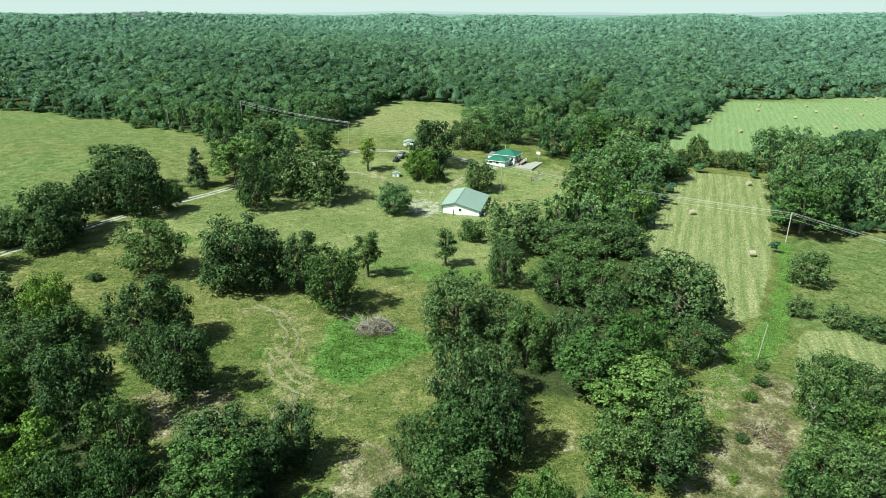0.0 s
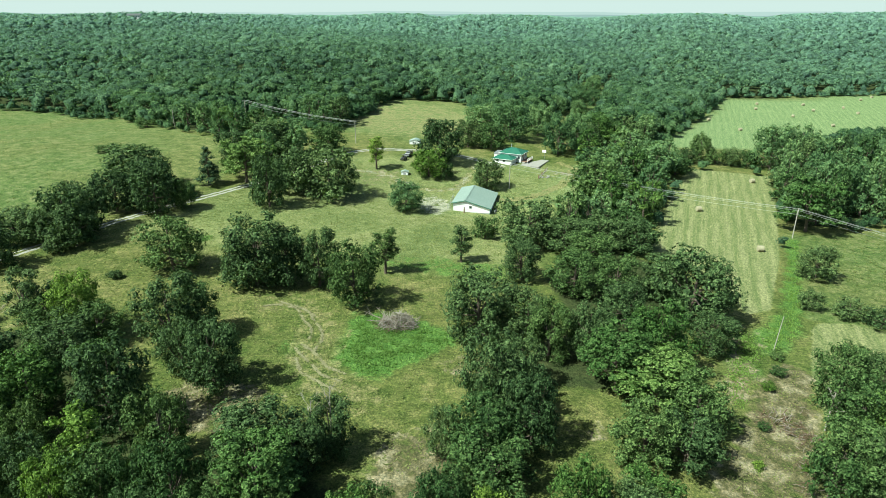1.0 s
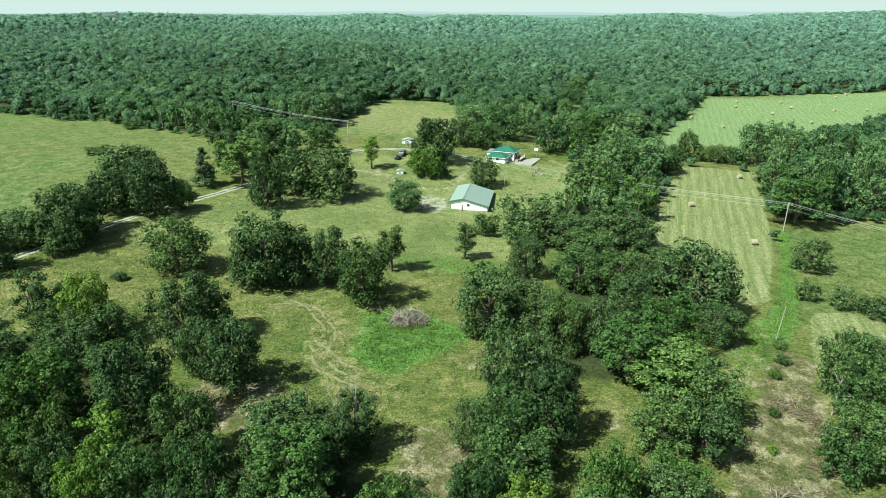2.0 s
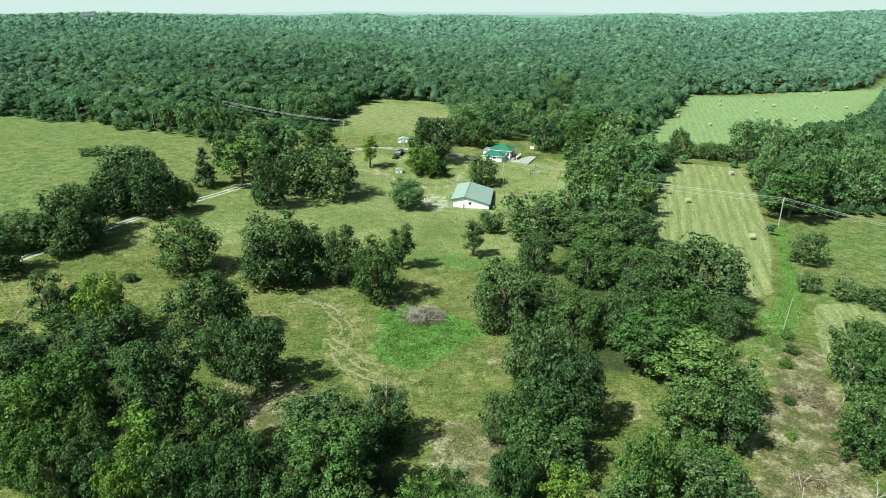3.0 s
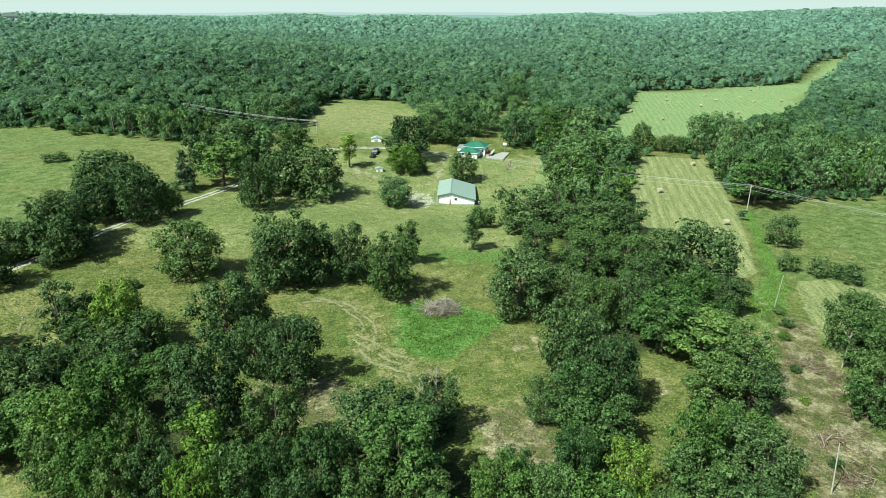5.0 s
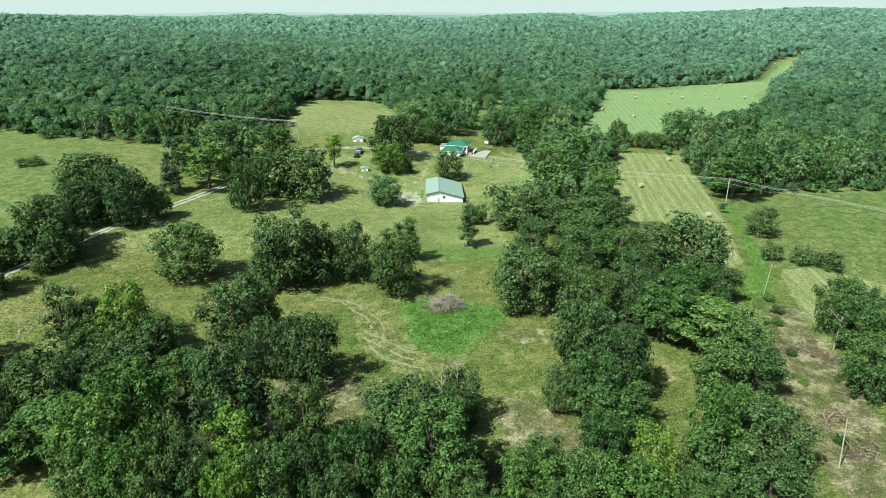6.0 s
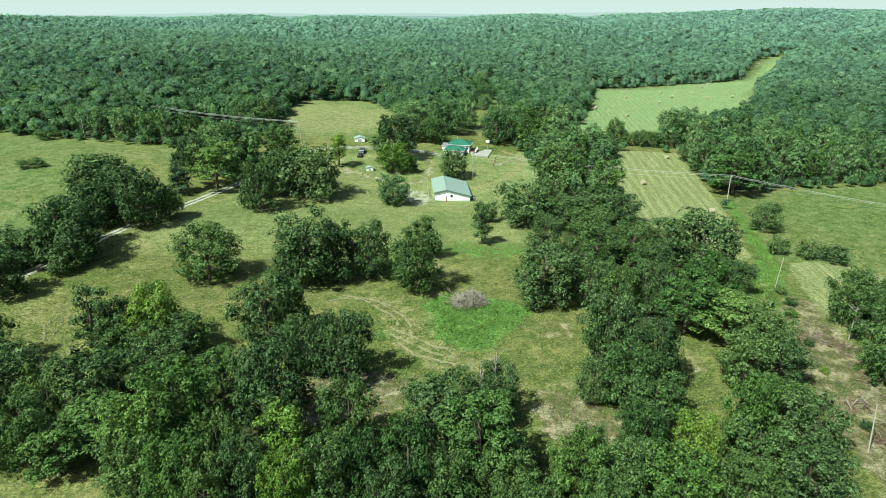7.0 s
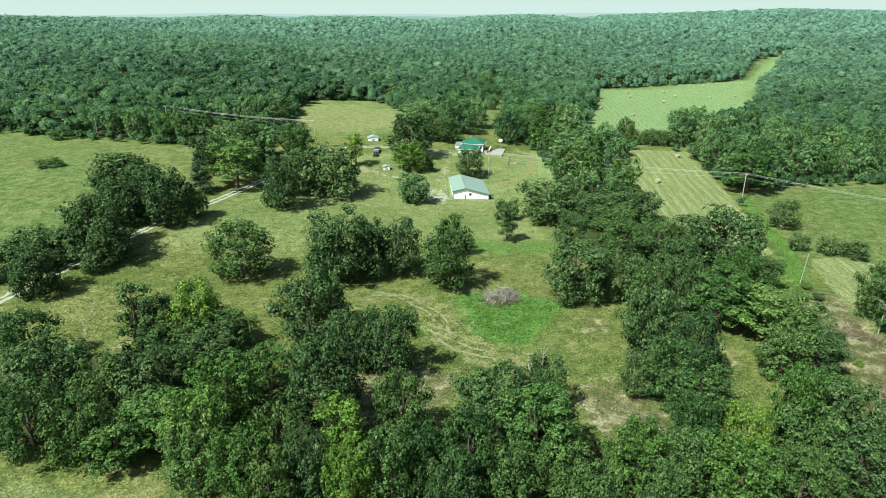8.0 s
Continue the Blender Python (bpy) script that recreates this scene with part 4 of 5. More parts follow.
def backdrop():
    """Glowing sheets: bright summer haze behind the last ridge, and the pale ridges in it."""
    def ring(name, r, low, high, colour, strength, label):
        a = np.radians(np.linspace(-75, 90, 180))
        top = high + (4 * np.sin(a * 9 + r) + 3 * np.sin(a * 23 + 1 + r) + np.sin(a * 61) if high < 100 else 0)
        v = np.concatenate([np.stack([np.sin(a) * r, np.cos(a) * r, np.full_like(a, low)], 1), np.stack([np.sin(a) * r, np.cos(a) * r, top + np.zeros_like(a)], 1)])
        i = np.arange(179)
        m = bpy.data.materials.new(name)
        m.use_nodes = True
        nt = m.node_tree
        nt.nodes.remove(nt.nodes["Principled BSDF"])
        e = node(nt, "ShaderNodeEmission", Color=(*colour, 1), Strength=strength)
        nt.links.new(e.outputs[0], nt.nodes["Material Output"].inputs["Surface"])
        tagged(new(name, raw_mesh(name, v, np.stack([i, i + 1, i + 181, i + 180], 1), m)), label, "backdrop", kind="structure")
    # haze and its brightness are put into each sheet's emission
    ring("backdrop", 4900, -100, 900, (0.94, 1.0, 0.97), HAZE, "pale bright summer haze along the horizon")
    ring("backdrop", 4840, -100, 42, (0.84, 0.97, 0.93), HAZE * 0.88, "palest ridge on the horizon, blue-green with haze")
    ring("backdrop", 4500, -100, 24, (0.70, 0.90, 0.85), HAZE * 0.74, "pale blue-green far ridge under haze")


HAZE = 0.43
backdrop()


def tufts(name, label, polys, count, size, tall, material, seed, avoid=()):
    """Clumps of standing blades, three to a clump, scattered over open ground."""
    rng = np.random.default_rng(seed)
    out = []
    for poly in polys:
        q = np.array(poly, float)
        area = 0.5 * abs(np.dot(q[:, 0], np.roll(q[:, 1], 1)) - np.dot(q[:, 1], np.roll(q[:, 0], 1)))
        n = int(count * (np.ptp(q[:, 0]) * np.ptp(q[:, 1])) / max(area, 1))
        p = np.stack([rng.uniform(q[:, 0].min(), q[:, 0].max(), n), rng.uniform(q[:, 1].min(), q[:, 1].max(), n)], 1)
        p = p[edge(p[:, 0], p[:, 1], poly) > 0.3]
        p = p[rng.uniform(0, 1, len(p)) < ease(0.0, 4.5, edge(p[:, 0], p[:, 1], poly))]
        lump = np.sin(p[:, 0] * 0.9 + 2 * np.sin(p[:, 1] * 0.5)) * np.sin(p[:, 1] * 1.1 + 1.5 * np.sin(p[:, 0] * 0.4))
        p = p[lump + rng.normal(0, 0.5, len(p)) > -0.1]
        for poly2 in avoid:
            p = p[edge(p[:, 0], p[:, 1], poly2) < -0.5]
        if len(avoid):
            p = p[along(p[:, 0], p[:, 1], LANE) > 2.2]
        out.append(p)
    p = np.concatenate(out)
    n = len(p)
    base = np.stack([p[:, 0], p[:, 1], land(p[:, 0], p[:, 1])], 1)
    vs = []
    for k in range(3):
        a = rng.uniform(0, 6.283, n)
        d = np.stack([np.cos(a), np.sin(a), np.zeros(n)], 1)
        s = (size * rng.uniform(0.6, 1.4, n))[:, None]
        h = (tall * rng.uniform(0.5, 1.4, n))[:, None] * np.array([0, 0, 1])
        side = np.stack([-d[:, 1], d[:, 0], d[:, 2]], 1)
        vs.append(np.stack([base - side * s * 0.5, base + side * s * 0.5, base + d * s * 0.9 + h], 1).reshape(-1, 3))
    v = np.concatenate(vs)
    tagged(new(name, raw_mesh(name, v, np.arange(len(v)).reshape(-1, 3), material)), label, "grass", kind="stuff")


FIELD = [(-112, 118), (-96, 152), (-70, 185), (-46, 222), (48, 222), (44, 195), (28, 160), (14, 130), (16, 108), (3, 96), (0, 84), (14, 80), (28, 80), (26, 70), (24, 50), (12, 52), (-6, 62), (-24, 72), (-40, 74), (-52, 84), (-62, 98), (-80, 108), (-96, 104)]
BARN_PLOT = [(-4, 176), (13, 174), (19, 194), (-1, 198)]
tufts("grass", "short dry and green pasture grass in clumps", [FIELD], 64000, 0.24, 0.15, GRASS_TUFT, 31, (LUSH_PATCH, BARN_PLOT))
tufts("meadow_grass", "tall rough meadow grass in clumps", [EAST_MEADOW, WEST_MEADOW], 10000, 0.4, 0.2, GRASS_TUFT, 32)
tufts("weeds", "lush bright green weeds growing knee high", [LUSH_PATCH], 5500, 0.26, 0.26, WEED, 33)
tufts("weeds", "tall green weeds along the cleared strip", [LUSH_STRIP, CLEARED_SIDE], 9000, 0.18, 0.22, WEED, 34)
tufts("scrub", "sparse low scrub on cleared dirt", [CLEARED], 6000, 0.13, 0.14, GRASS_TUFT, 35)

# ---- farm buildings ----


def box(bm, x0, y0, z0, x1, y1, z1, bevel=0.0):
    """Adds a box between two corners, its edges eased if asked."""
    part_bm = bmesh.new()
    bmesh.ops.create_cube(part_bm, size=1)
    bmesh.ops.scale(part_bm, vec=(x1 - x0, y1 - y0, z1 - z0), verts=part_bm.verts)
    bmesh.ops.translate(part_bm, vec=((x0 + x1) / 2, (y0 + y1) / 2, (z0 + z1) / 2), verts=part_bm.verts)
    if bevel:
        bmesh.ops.bevel(part_bm, geom=part_bm.edges[:], offset=bevel, segments=2, affect="EDGES", profile=0.5)
    me = bpy.data.meshes.new("piece")
    part_bm.to_mesh(me)
    part_bm.free()
    bm.from_mesh(me)
    bpy.data.meshes.remove(me)
    return bm


def boxes(*items, bevel=0.0):
    bm = bmesh.new()
    for it in items:
        box(bm, *it, bevel=bevel)
    return bm


def prism(pts, y0, y1):
    """A solid with the outline pts in x and z, from y0 to y1."""
    bm = bmesh.new()
    a = [bm.verts.new((x, y0, z)) for x, z in pts]
    b = [bm.verts.new((x, y1, z)) for x, z in pts]
    bm.faces.new(a)
    bm.faces.new(b[::-1])
    for i in range(len(pts)):
        j = (i + 1) % len(pts)
        bm.faces.new((a[i], b[i], b[j], a[j]))
    return bm


def rod(bm, p, q, r, sides=8):
    tube(bm, [Vector(p), Vector(q)], [r, r], sides)
    return bm


def roof_slope(w, run, rise, thick=0.06, rib=0.6):
    """A ribbed metal roof sheet: w along x, rising over run in y."""
    bm = bmesh.new()
    n = int(w / rib)
    line = [(0, 0)]
    for k in range(n + 1):
        x = min(w - 0.06, max(0.06, k * w / n))
        line += [(x - 0.05, 0), (x, 0.05), (x + 0.05, 0)]
    line += [(w, 0), (w, -thick), (0, -thick)]
    low = [bm.verts.new((x, 0, z)) for x, z in line]
    top = [bm.verts.new((x, run, rise + z)) for x, z in line]
    for k in range(len(line)):
        j = (k + 1) % len(line)
        bm.faces.new((low[k], low[j], top[j], top[k]))
    bm.faces.new(low[::-1])
    bm.faces.new(top)
    return bm


def window(parent, x, y, z, w, h, out=-1):
    win = part("window", boxes((x - w / 2 - 0.07, y - 0.05, z - 0.07, x - w / 2, y + 0.05, z + h + 0.07), (x + w / 2, y - 0.05, z - 0.07, x + w / 2 + 0.07, y + 0.05, z + h + 0.07),
                               (x - w / 2, y - 0.05, z - 0.07, x + w / 2, y + 0.05, z), (x - w / 2, y - 0.05, z + h, x + w / 2, y + 0.05, z + h + 0.07)), WHITE_SIDING, parent)
    part("pane", boxes((x - w / 2 + 0.003, y - 0.015, z + 0.003, x + w / 2 - 0.003, y + 0.015, z + h - 0.003)), GLASS_DARK, win, "dark window pane")
    return win


def build_barn():
    """A pole barn with its ridge to one side: a short slope over the tall wall, a long slope down to the low wall."""
    W, L, X = 11.5, 17.2, 3.9
    EL, R, ER = 3.35, 4.2, 2.1
    root = tagged(new("pole_barn"), "white metal pole barn with a weathered green off-centre roof", "barn")
    root.matrix_world = pose(-0.2, 180.7, up(6, 188) - 0.75, 0, 0, -12.5)
    gable = [(0, 0), (W, 0), (W, ER), (X, R), (0, EL)]
    front = part("front_wall", prism(gable, 0, 0.15), WHITE_SIDING, root)
    k = 0.3
    while k < W - 0.2:
        top = EL + (R - EL) * k / X if k < X else R + (ER - R) * (k - X) / (W - X)
        part("batten", boxes((k - 0.02, -0.015, 0, k + 0.02, 0.002, top - 0.12)), WHITE_SIDING, front)
        k += 0.9
    part("back_wall", prism(gable, L - 0.15, L), WHITE_SIDING, root)
    part("side_wall", boxes((0, 0.15, 0, 0.15, L - 0.15, EL - 0.02)), WHITE_SIDING, root)
    low = bmesh.new()
    box(low, W - 0.15, 0.15, 0, W, L - 0.15, 0.75), box(low, W - 0.15, 0.15, 1.75, W, L - 0.15, ER - 0.02)
    n = 6
    for k in range(n + 1):
        y = 0.15 + (L - 0.3) * k / n
        box(low, W - 0.15, max(0.15, y - 0.45), 0.75, W, min(L - 0.15, y + 0.45), 1.75)
    part("side_wall", low, WHITE_SIDING, root, "low white wall with a row of openings")
    for k in range(n):
        y0, y1 = 0.6 + (L - 0.3) * k / n, -0.3 + (L - 0.3) * (k + 1) / n
        win = part("window", boxes((W - 0.1, y0, 0.76, W - 0.06, y1, 1.74)), GLASS_DARK, root, "dark open window")
        part("frame", boxes((W + 0.004, y0 - 0.08, 1.74, W + 0.05, y1 + 0.08, 1.84), (W + 0.004, y0 - 0.08, 0.66, W + 0.05, y1 + 0.08, 0.76)), WHITE_SIDING, win)
    over = 0.4
    for sidex, run, e, turn in ((-over, X + over, EL, -90), (W + over, W - X + over, ER, 90)):
        slope = (R - e) / (run - over)
        s = part("roof", roof_slope(L + 0.8, run, slope * run, 0.08, 0.9), BARN_ROOF, root)
        s.matrix_local = pose(sidex, L + 0.4 if turn < 0 else -0.4, e + 0.10 - slope * over, 0, 0, turn)
    part("ridge_cap", prism([(X - 0.3, R + 0.07), (X, R + 0.19), (X + 0.3, R + 0.07), (X, R + 0.13)], -0.42, L + 0.42), BARN_ROOF, root)
    ql, qr = (R - EL) / X, (R - ER) / (W - X)
    for x0, x1, z0, z1 in ((-over, X, EL - ql * over + 0.02, R + 0.02), (X, W + over, R + 0.02, ER - qr * over + 0.02)):
        part("fascia", prism([(x0, z0), (x1, z1), (x1, z1 - 0.2), (x0, z0 - 0.2)], -0.46, -0.42), TRIM_GREEN, root, "dark green edge trim")
    for x, e in ((-0.03, EL), (W - 0.09, ER)):
        part("corner_trim", boxes((x, -0.05, 0, x + 0.12, 0.1, e - 0.12)), TRIM_GREEN, root)
    part("skirt_board", boxes((0.1, -0.04, 0.3, W - 0.1, -0.018, 0.5)), GREY_METAL, root)
    window(root, 5.5, -0.04, 1.7, 0.75, 0.8)
    return root


def hip_block(root, x0, y0, w, d, e, r, over=0.5):
    """Walls under a hipped green roof with its ridge along x."""
    for it in ((x0, y0, 0, x0 + w, y0 + 0.2, e), (x0, y0 + d - 0.2, 0, x0 + w, y0 + d, e), (x0, y0 + 0.2, 0, x0 + 0.2, y0 + d - 0.2, e), (x0 + w - 0.2, y0 + 0.2, 0, x0 + w, y0 + d - 0.2, e)):
        part("wall", boxes(it), WHITE_SIDING, root)
    a, b, c, dd = (x0 - over, y0 - over), (x0 + w + over, y0 - over), (x0 + w + over, y0 + d + over), (x0 - over, y0 + d + over)
    inset = d / 2 + over - 0.35 * (w - d if w > d else 0) * 0.2
    p, q = (x0 - over + inset, y0 + d / 2), (x0 + w + over - inset, y0 + d / 2)
    low = e + 0.04
    for pts in (((*a, low), (*b, low), (*q, r), (*p, r)), ((*b, low), (*c, low), (*q, r)), ((*c, low), (*dd, low), (*p, r), (*q, r)), ((*dd, low), (*a, low), (*p, r))):
        bm = bmesh.new()
        top = [bm.verts.new(v) for v in pts]
        under = [bm.verts.new((v[0], v[1], v[2] - 0.07)) for v in pts]
        bm.faces.new(top), bm.faces.new(under[::-1])
        for i in range(len(pts)):
            j = (i + 1) % len(pts)
            bm.faces.new((top[i], under[i], under[j], top[j]))
        part("roof_panel", bm, GREEN_ROOF, root, "bright green metal roof")
    part("ridge_cap", rod(bmesh.new(), (*p, r + 0.02), (*q, r + 0.02), 0.09, 8), GREEN_ROOF, root)
    for end, corner in ((p, a), (p, dd), (q, b), (q, c)):
        part("hip_cap", rod(bmesh.new(), (*end, r + 0.02), (*corner, low + 0.02), 0.07, 6), GREEN_ROOF, root)
    for u, v in ((a, b), (b, c), (c, dd), (dd, a)):
        part("gutter", rod(bmesh.new(), (*u, low - 0.06), (*v, low - 0.06), 0.07, 6), WHITE_SIDING, root)


def build_house():
    root = tagged(new("farmhouse"), "white farmhouse with bright green metal roofs and a side porch", "house")
    root.matrix_world = pose(16.2, 227.2, up(21, 227) - 0.35, 0, 0, -28)
    hip_block(root, 0, 0, 7.3, 4.8, 2.1, 3.3, 0.45)
    hip_block(root, 0.6, 5.3, 8.4, 6.6, 3.3, 4.9, 0.5)
    for x in (1.7, 4.4):
        window(root, x, -0.03, 1.1, 1.1, 0.8)
    window(root, 8.2, 5.27, 1.5, 0.8, 1.0)
    for y in (6.6, 9.6):
        w = part("window", boxes((9.004, y - 0.08, 1.72, 9.06, y + 1.18, 1.8), (9.004, y - 0.08, 2.9, 9.06, y + 1.18, 2.98), (9.004, y - 0.08, 1.8, 9.06, y, 2.9), (9.004, y + 1.1, 1.8, 9.06, y + 1.18, 2.9)), WHITE_SIDING, root)
        part("pane", boxes((9.003, y + 0.003, 1.803, 9.03, y + 1.097, 2.897)), GLASS_DARK, w, "dark window pane")
    d = part("door", boxes((9.004, 8.1, 0.75, 9.05, 9.0, 2.8)), BROWN_BOARD, root, "brown front door")
    part("door_handle", boxes((9.053, 8.85, 1.7, 9.1, 8.92, 1.8)), GREY_METAL, d)
    part("deck", boxes((9.06, 5.6, 0.55, 11.6, 11.4, 0.75)), BROWN_BOARD, root, "brown wooden porch deck")
    for y in (5.7, 8.4, 11.2):
        part("porch_post", boxes((11.4, y, 0.0, 11.54, y + 0.14, 1.62)), WHITE_SIDING, root)
    for k in range(9):
        part("baluster", boxes((11.44, 5.95 + k * 0.6, 0.75, 11.5, 6.01 + k * 0.6, 1.62)), WHITE_SIDING, root)
    part("handrail", boxes((11.41, 5.84, 1.62, 11.53, 11.2, 1.7)), WHITE_SIDING, root)
    for k in range(3):
        part("step", boxes((9.6, 5.58 - 0.3 * (k + 1), 0.0, 10.8, 5.58 - 0.3 * k - 0.004, 0.55 - 0.18 * k)), CONCRETE, root)
    part("chimney_flue", boxes((3.2, 9.8, 4.2, 3.5, 10.1, 6.0)), GREY_METAL, root, "grey metal flue pipe")
    part("lean_to", boxes((-2.3, 6.4, 0, 0.58, 10.4, 2.4)), WHITE_SIDING, root)
    s = part("roof", roof_slope(3.3, 4.4, 0.5, 0.06, 0.5), GREY_METAL, root)
    s.matrix_local = pose(-2.6, 6.2, 2.46)


def build_slab():
    root = tagged(new("patio"), "pale concrete slab beside the farmhouse", "patio", kind="structure")
    root.matrix_world = pose(26.3, 224.6, up(32, 228) + 0.12, 0, 0, -28)
    for i in range(2):
        for j in range(4):
            part("slab", boxes((i * 3.5, j * 3.0, -1.6, i * 3.5 + 3.46, j * 3.0 + 2.96, 0.05), bevel=0.02), CONCRETE, root)


def small_building(name, label, x, y, turn, w, d, e, r, roof):
    root = tagged(new(name), label, "shed")
    root.matrix_world = pose(x, y, up(x, y) - 0.1, 0, 0, turn)
    part("body", prism([(0, 0), (w, 0), (w, e), (w / 2, r), (0, e)], 0, d), WHITE_SIDING, root)
    run, rise = w / 2 + 0.25, (r - e) * (w / 2 + 0.25) / (w / 2)
    for sx, turn2 in ((-0.25, -90), (w + 0.25, 90)):
        s = part("roof", roof_slope(d + 0.4, run, rise, 0.05, 0.5), roof, root)
        s.matrix_local = pose(sx, d + 0.2 if turn2 < 0 else -0.2, e + 0.07 - (rise - (r - e)), 0, 0, turn2)
    part("door", boxes((w * 0.32, -0.05, 0.08, w * 0.68, -0.004, e * 0.86)), GREY_PAINT, root, "grey closed door")
    return root


build_barn()
build_house()
build_slab()
small_building("garage", "small white garage with a dull green roof", -15.9, 246.7, -8, 4.0, 4.0, 1.3, 1.95, BARN_ROOF)
small_building("well_house", "tiny white well house with a grey-green roof", -17.4, 208.4, -6, 2.3, 1.8, 1.1, 1.5, BARN_ROOF)


def pen():
    """Pipe cattle panels beside the barn."""
    for k in range(5):
        root = tagged(new("cattle_panel"), "grey pipe cattle panel standing beside the barn", "fence panel", "cattle panels")
        bm = bmesh.new()
        part("frame", rod(rod(rod(rod(bm, (0, 0, 0.1), (0, 0, 1.6), 0.03), (2.8, 0, 0.1), (2.8, 0, 1.6), 0.03), (0, 0, 1.57), (2.8, 0, 1.57), 0.03), (0, 0, 0.25), (2.8, 0, 0.25), 0.03), GREY_METAL, root)
        for j in range(3):
            part("rail", rod(bmesh.new(), (0.03, 0, 0.55 + j * 0.33), (2.77, 0, 0.55 + j * 0.33), 0.02, 6), GREY_METAL, root)
        x, y, turn = ((-1.9, 181.2, 78), (-1.3, 184.0, 78), (-0.7, 186.8, 78), (-1.9, 181.2, -12), (-0.1, 189.6, 78))[k]
        root.matrix_world = pose(x, y, up(x, y), 0, 0, turn)


pen()


def barrel(x, y, mat, label):
    bm = bmesh.new()
    prof = [(0.27, 0), (0.29, 0.03), (0.285, 0.3), (0.3, 0.32), (0.285, 0.34), (0.285, 0.6), (0.3, 0.62), (0.285, 0.64), (0.29, 0.9), (0.27, 0.92)]
    n = 16
    rings = [[bm.verts.new((r * math.cos(k * 6.283 / n), r * math.sin(k * 6.283 / n), z)) for k in range(n)] for r, z in prof]
    for a, b in zip(rings[:-1], rings[1:]):
        for k in range(n):
            bm.faces.new((a[k], a[(k + 1) % n], b[(k + 1) % n], b[k]))
    bm.faces.new(rings[0][::-1]), bm.faces.new(rings[-1])
    root = tagged(new("barrel"), label, "barrel", "barrels by the barn")
    root.matrix_world = pose(x, y, up(x, y))
    part("drum", bm, mat, root)


barrel(12.6, 179.2, GREY_METAL, "grey steel barrel beside the barn wall")
barrel(13.2, 180.6, BLACK_PAINT, "black steel barrel beside the barn wall")


def hydrant(x, y):
    root = tagged(new("gate_post"), "short dark wooden post in front of the barn", "post")
    root.matrix_world = pose(x, y, up(x, y))
    bm = bmesh.new()
    tube(bm, [Vector((0, 0, -0.3)), Vector((0, 0, 1.0)), Vector((0.03, 0, 1.75))], [0.2, 0.19, 0.13], 9)
    part("post", bm, BROWN_BOARD, root)
    part("cap", rod(bmesh.new(), (0.03, 0, 1.75), (0.03, 0, 1.82), 0.16, 9), BLACK_PAINT, root)


hydrant(3.2, 178.6)


def wheel(parent, x, y, z, r, w):
    bm = bmesh.new()
    n = 20
    prof = [(-w / 2, r * 0.62), (-w / 2, r * 0.92), (-w / 3, r), (w / 3, r), (w / 2, r * 0.92), (w / 2, r * 0.62)]
    rings = [[bm.verts.new((x + a, y + q * math.cos(k * 6.283 / n), z + q * math.sin(k * 6.283 / n))) for k in range(n)] for a, q in prof]
    for a, b in zip(rings, rings[1:] + rings[:1]):
        for k in range(n):
            bm.faces.new((a[k], a[(k + 1) % n], b[(k + 1) % n], b[k]))
    wh = part("wheel", bm, RUBBER, parent)
    part("rim", rod(bmesh.new(), (x - w * 0.35, y, z), (x + w * 0.35, y, z), r * 0.6, 16), GREY_METAL, wh)


def utility_vehicle(x, y, turn):
    root = tagged(new("utility_vehicle"), "black open utility vehicle with a roll cage parked on grass", "vehicle")
    root.matrix_world = pose(x, y, up(x, y), 0, 0, turn)
    part("body", boxes((-0.72, -1.45, 0.38, 0.72, 1.4, 0.85), (-0.68, -1.45, 0.85, 0.68, -0.6, 1.05), bevel=0.06), BLACK_PAINT, root)
    part("cargo_bed", boxes((-0.7, 0.55, 0.86, 0.7, 1.55, 0.94), (-0.7, 0.55, 0.94, -0.64, 1.55, 1.2), (0.64, 0.55, 0.94, 0.7, 1.55, 1.2), (-0.64, 1.49, 0.94, 0.64, 1.55, 1.2)), GREY_PAINT, root)
    for sx in (-0.34, 0.34):
        part("seat", boxes((sx - 0.28, -0.25, 0.86, sx + 0.28, 0.25, 1.02), (sx - 0.28, 0.25, 0.9, sx + 0.28, 0.42, 1.5), bevel=0.04), RUBBER, root)
    cage = bmesh.new()
    for sx in (-0.66, 0.66):
        rod(cage, (sx, -0.62, 1.0), (sx * 0.9, -0.2, 1.9), 0.03), rod(cage, (sx * 0.9, -0.2, 1.9), (sx * 0.9, 0.5, 1.9), 0.03), rod(cage, (sx * 0.9, 0.5, 1.9), (sx, 0.55, 0.9), 0.03)
    for yy in (-0.2, 0.5):
        rod(cage, (-0.6, yy, 1.9), (0.6, yy, 1.9), 0.03)
    part("roll_cage", cage, BLACK_PAINT, root)
    part("roof", boxes((-0.66, -0.25, 1.94, 0.66, 0.56, 2.0), bevel=0.02), BLACK_PAINT, root)
    for sx in (-0.78, 0.78):
        for yy in (-0.95, 0.95):
            wheel(root, sx, yy, 0.33, 0.33, 0.26)
    for sx in (-0.45, 0.45):
        part("headlight", boxes((sx - 0.12, -1.48, 0.72, sx + 0.12, -1.452, 0.82)), GREY_METAL, root)


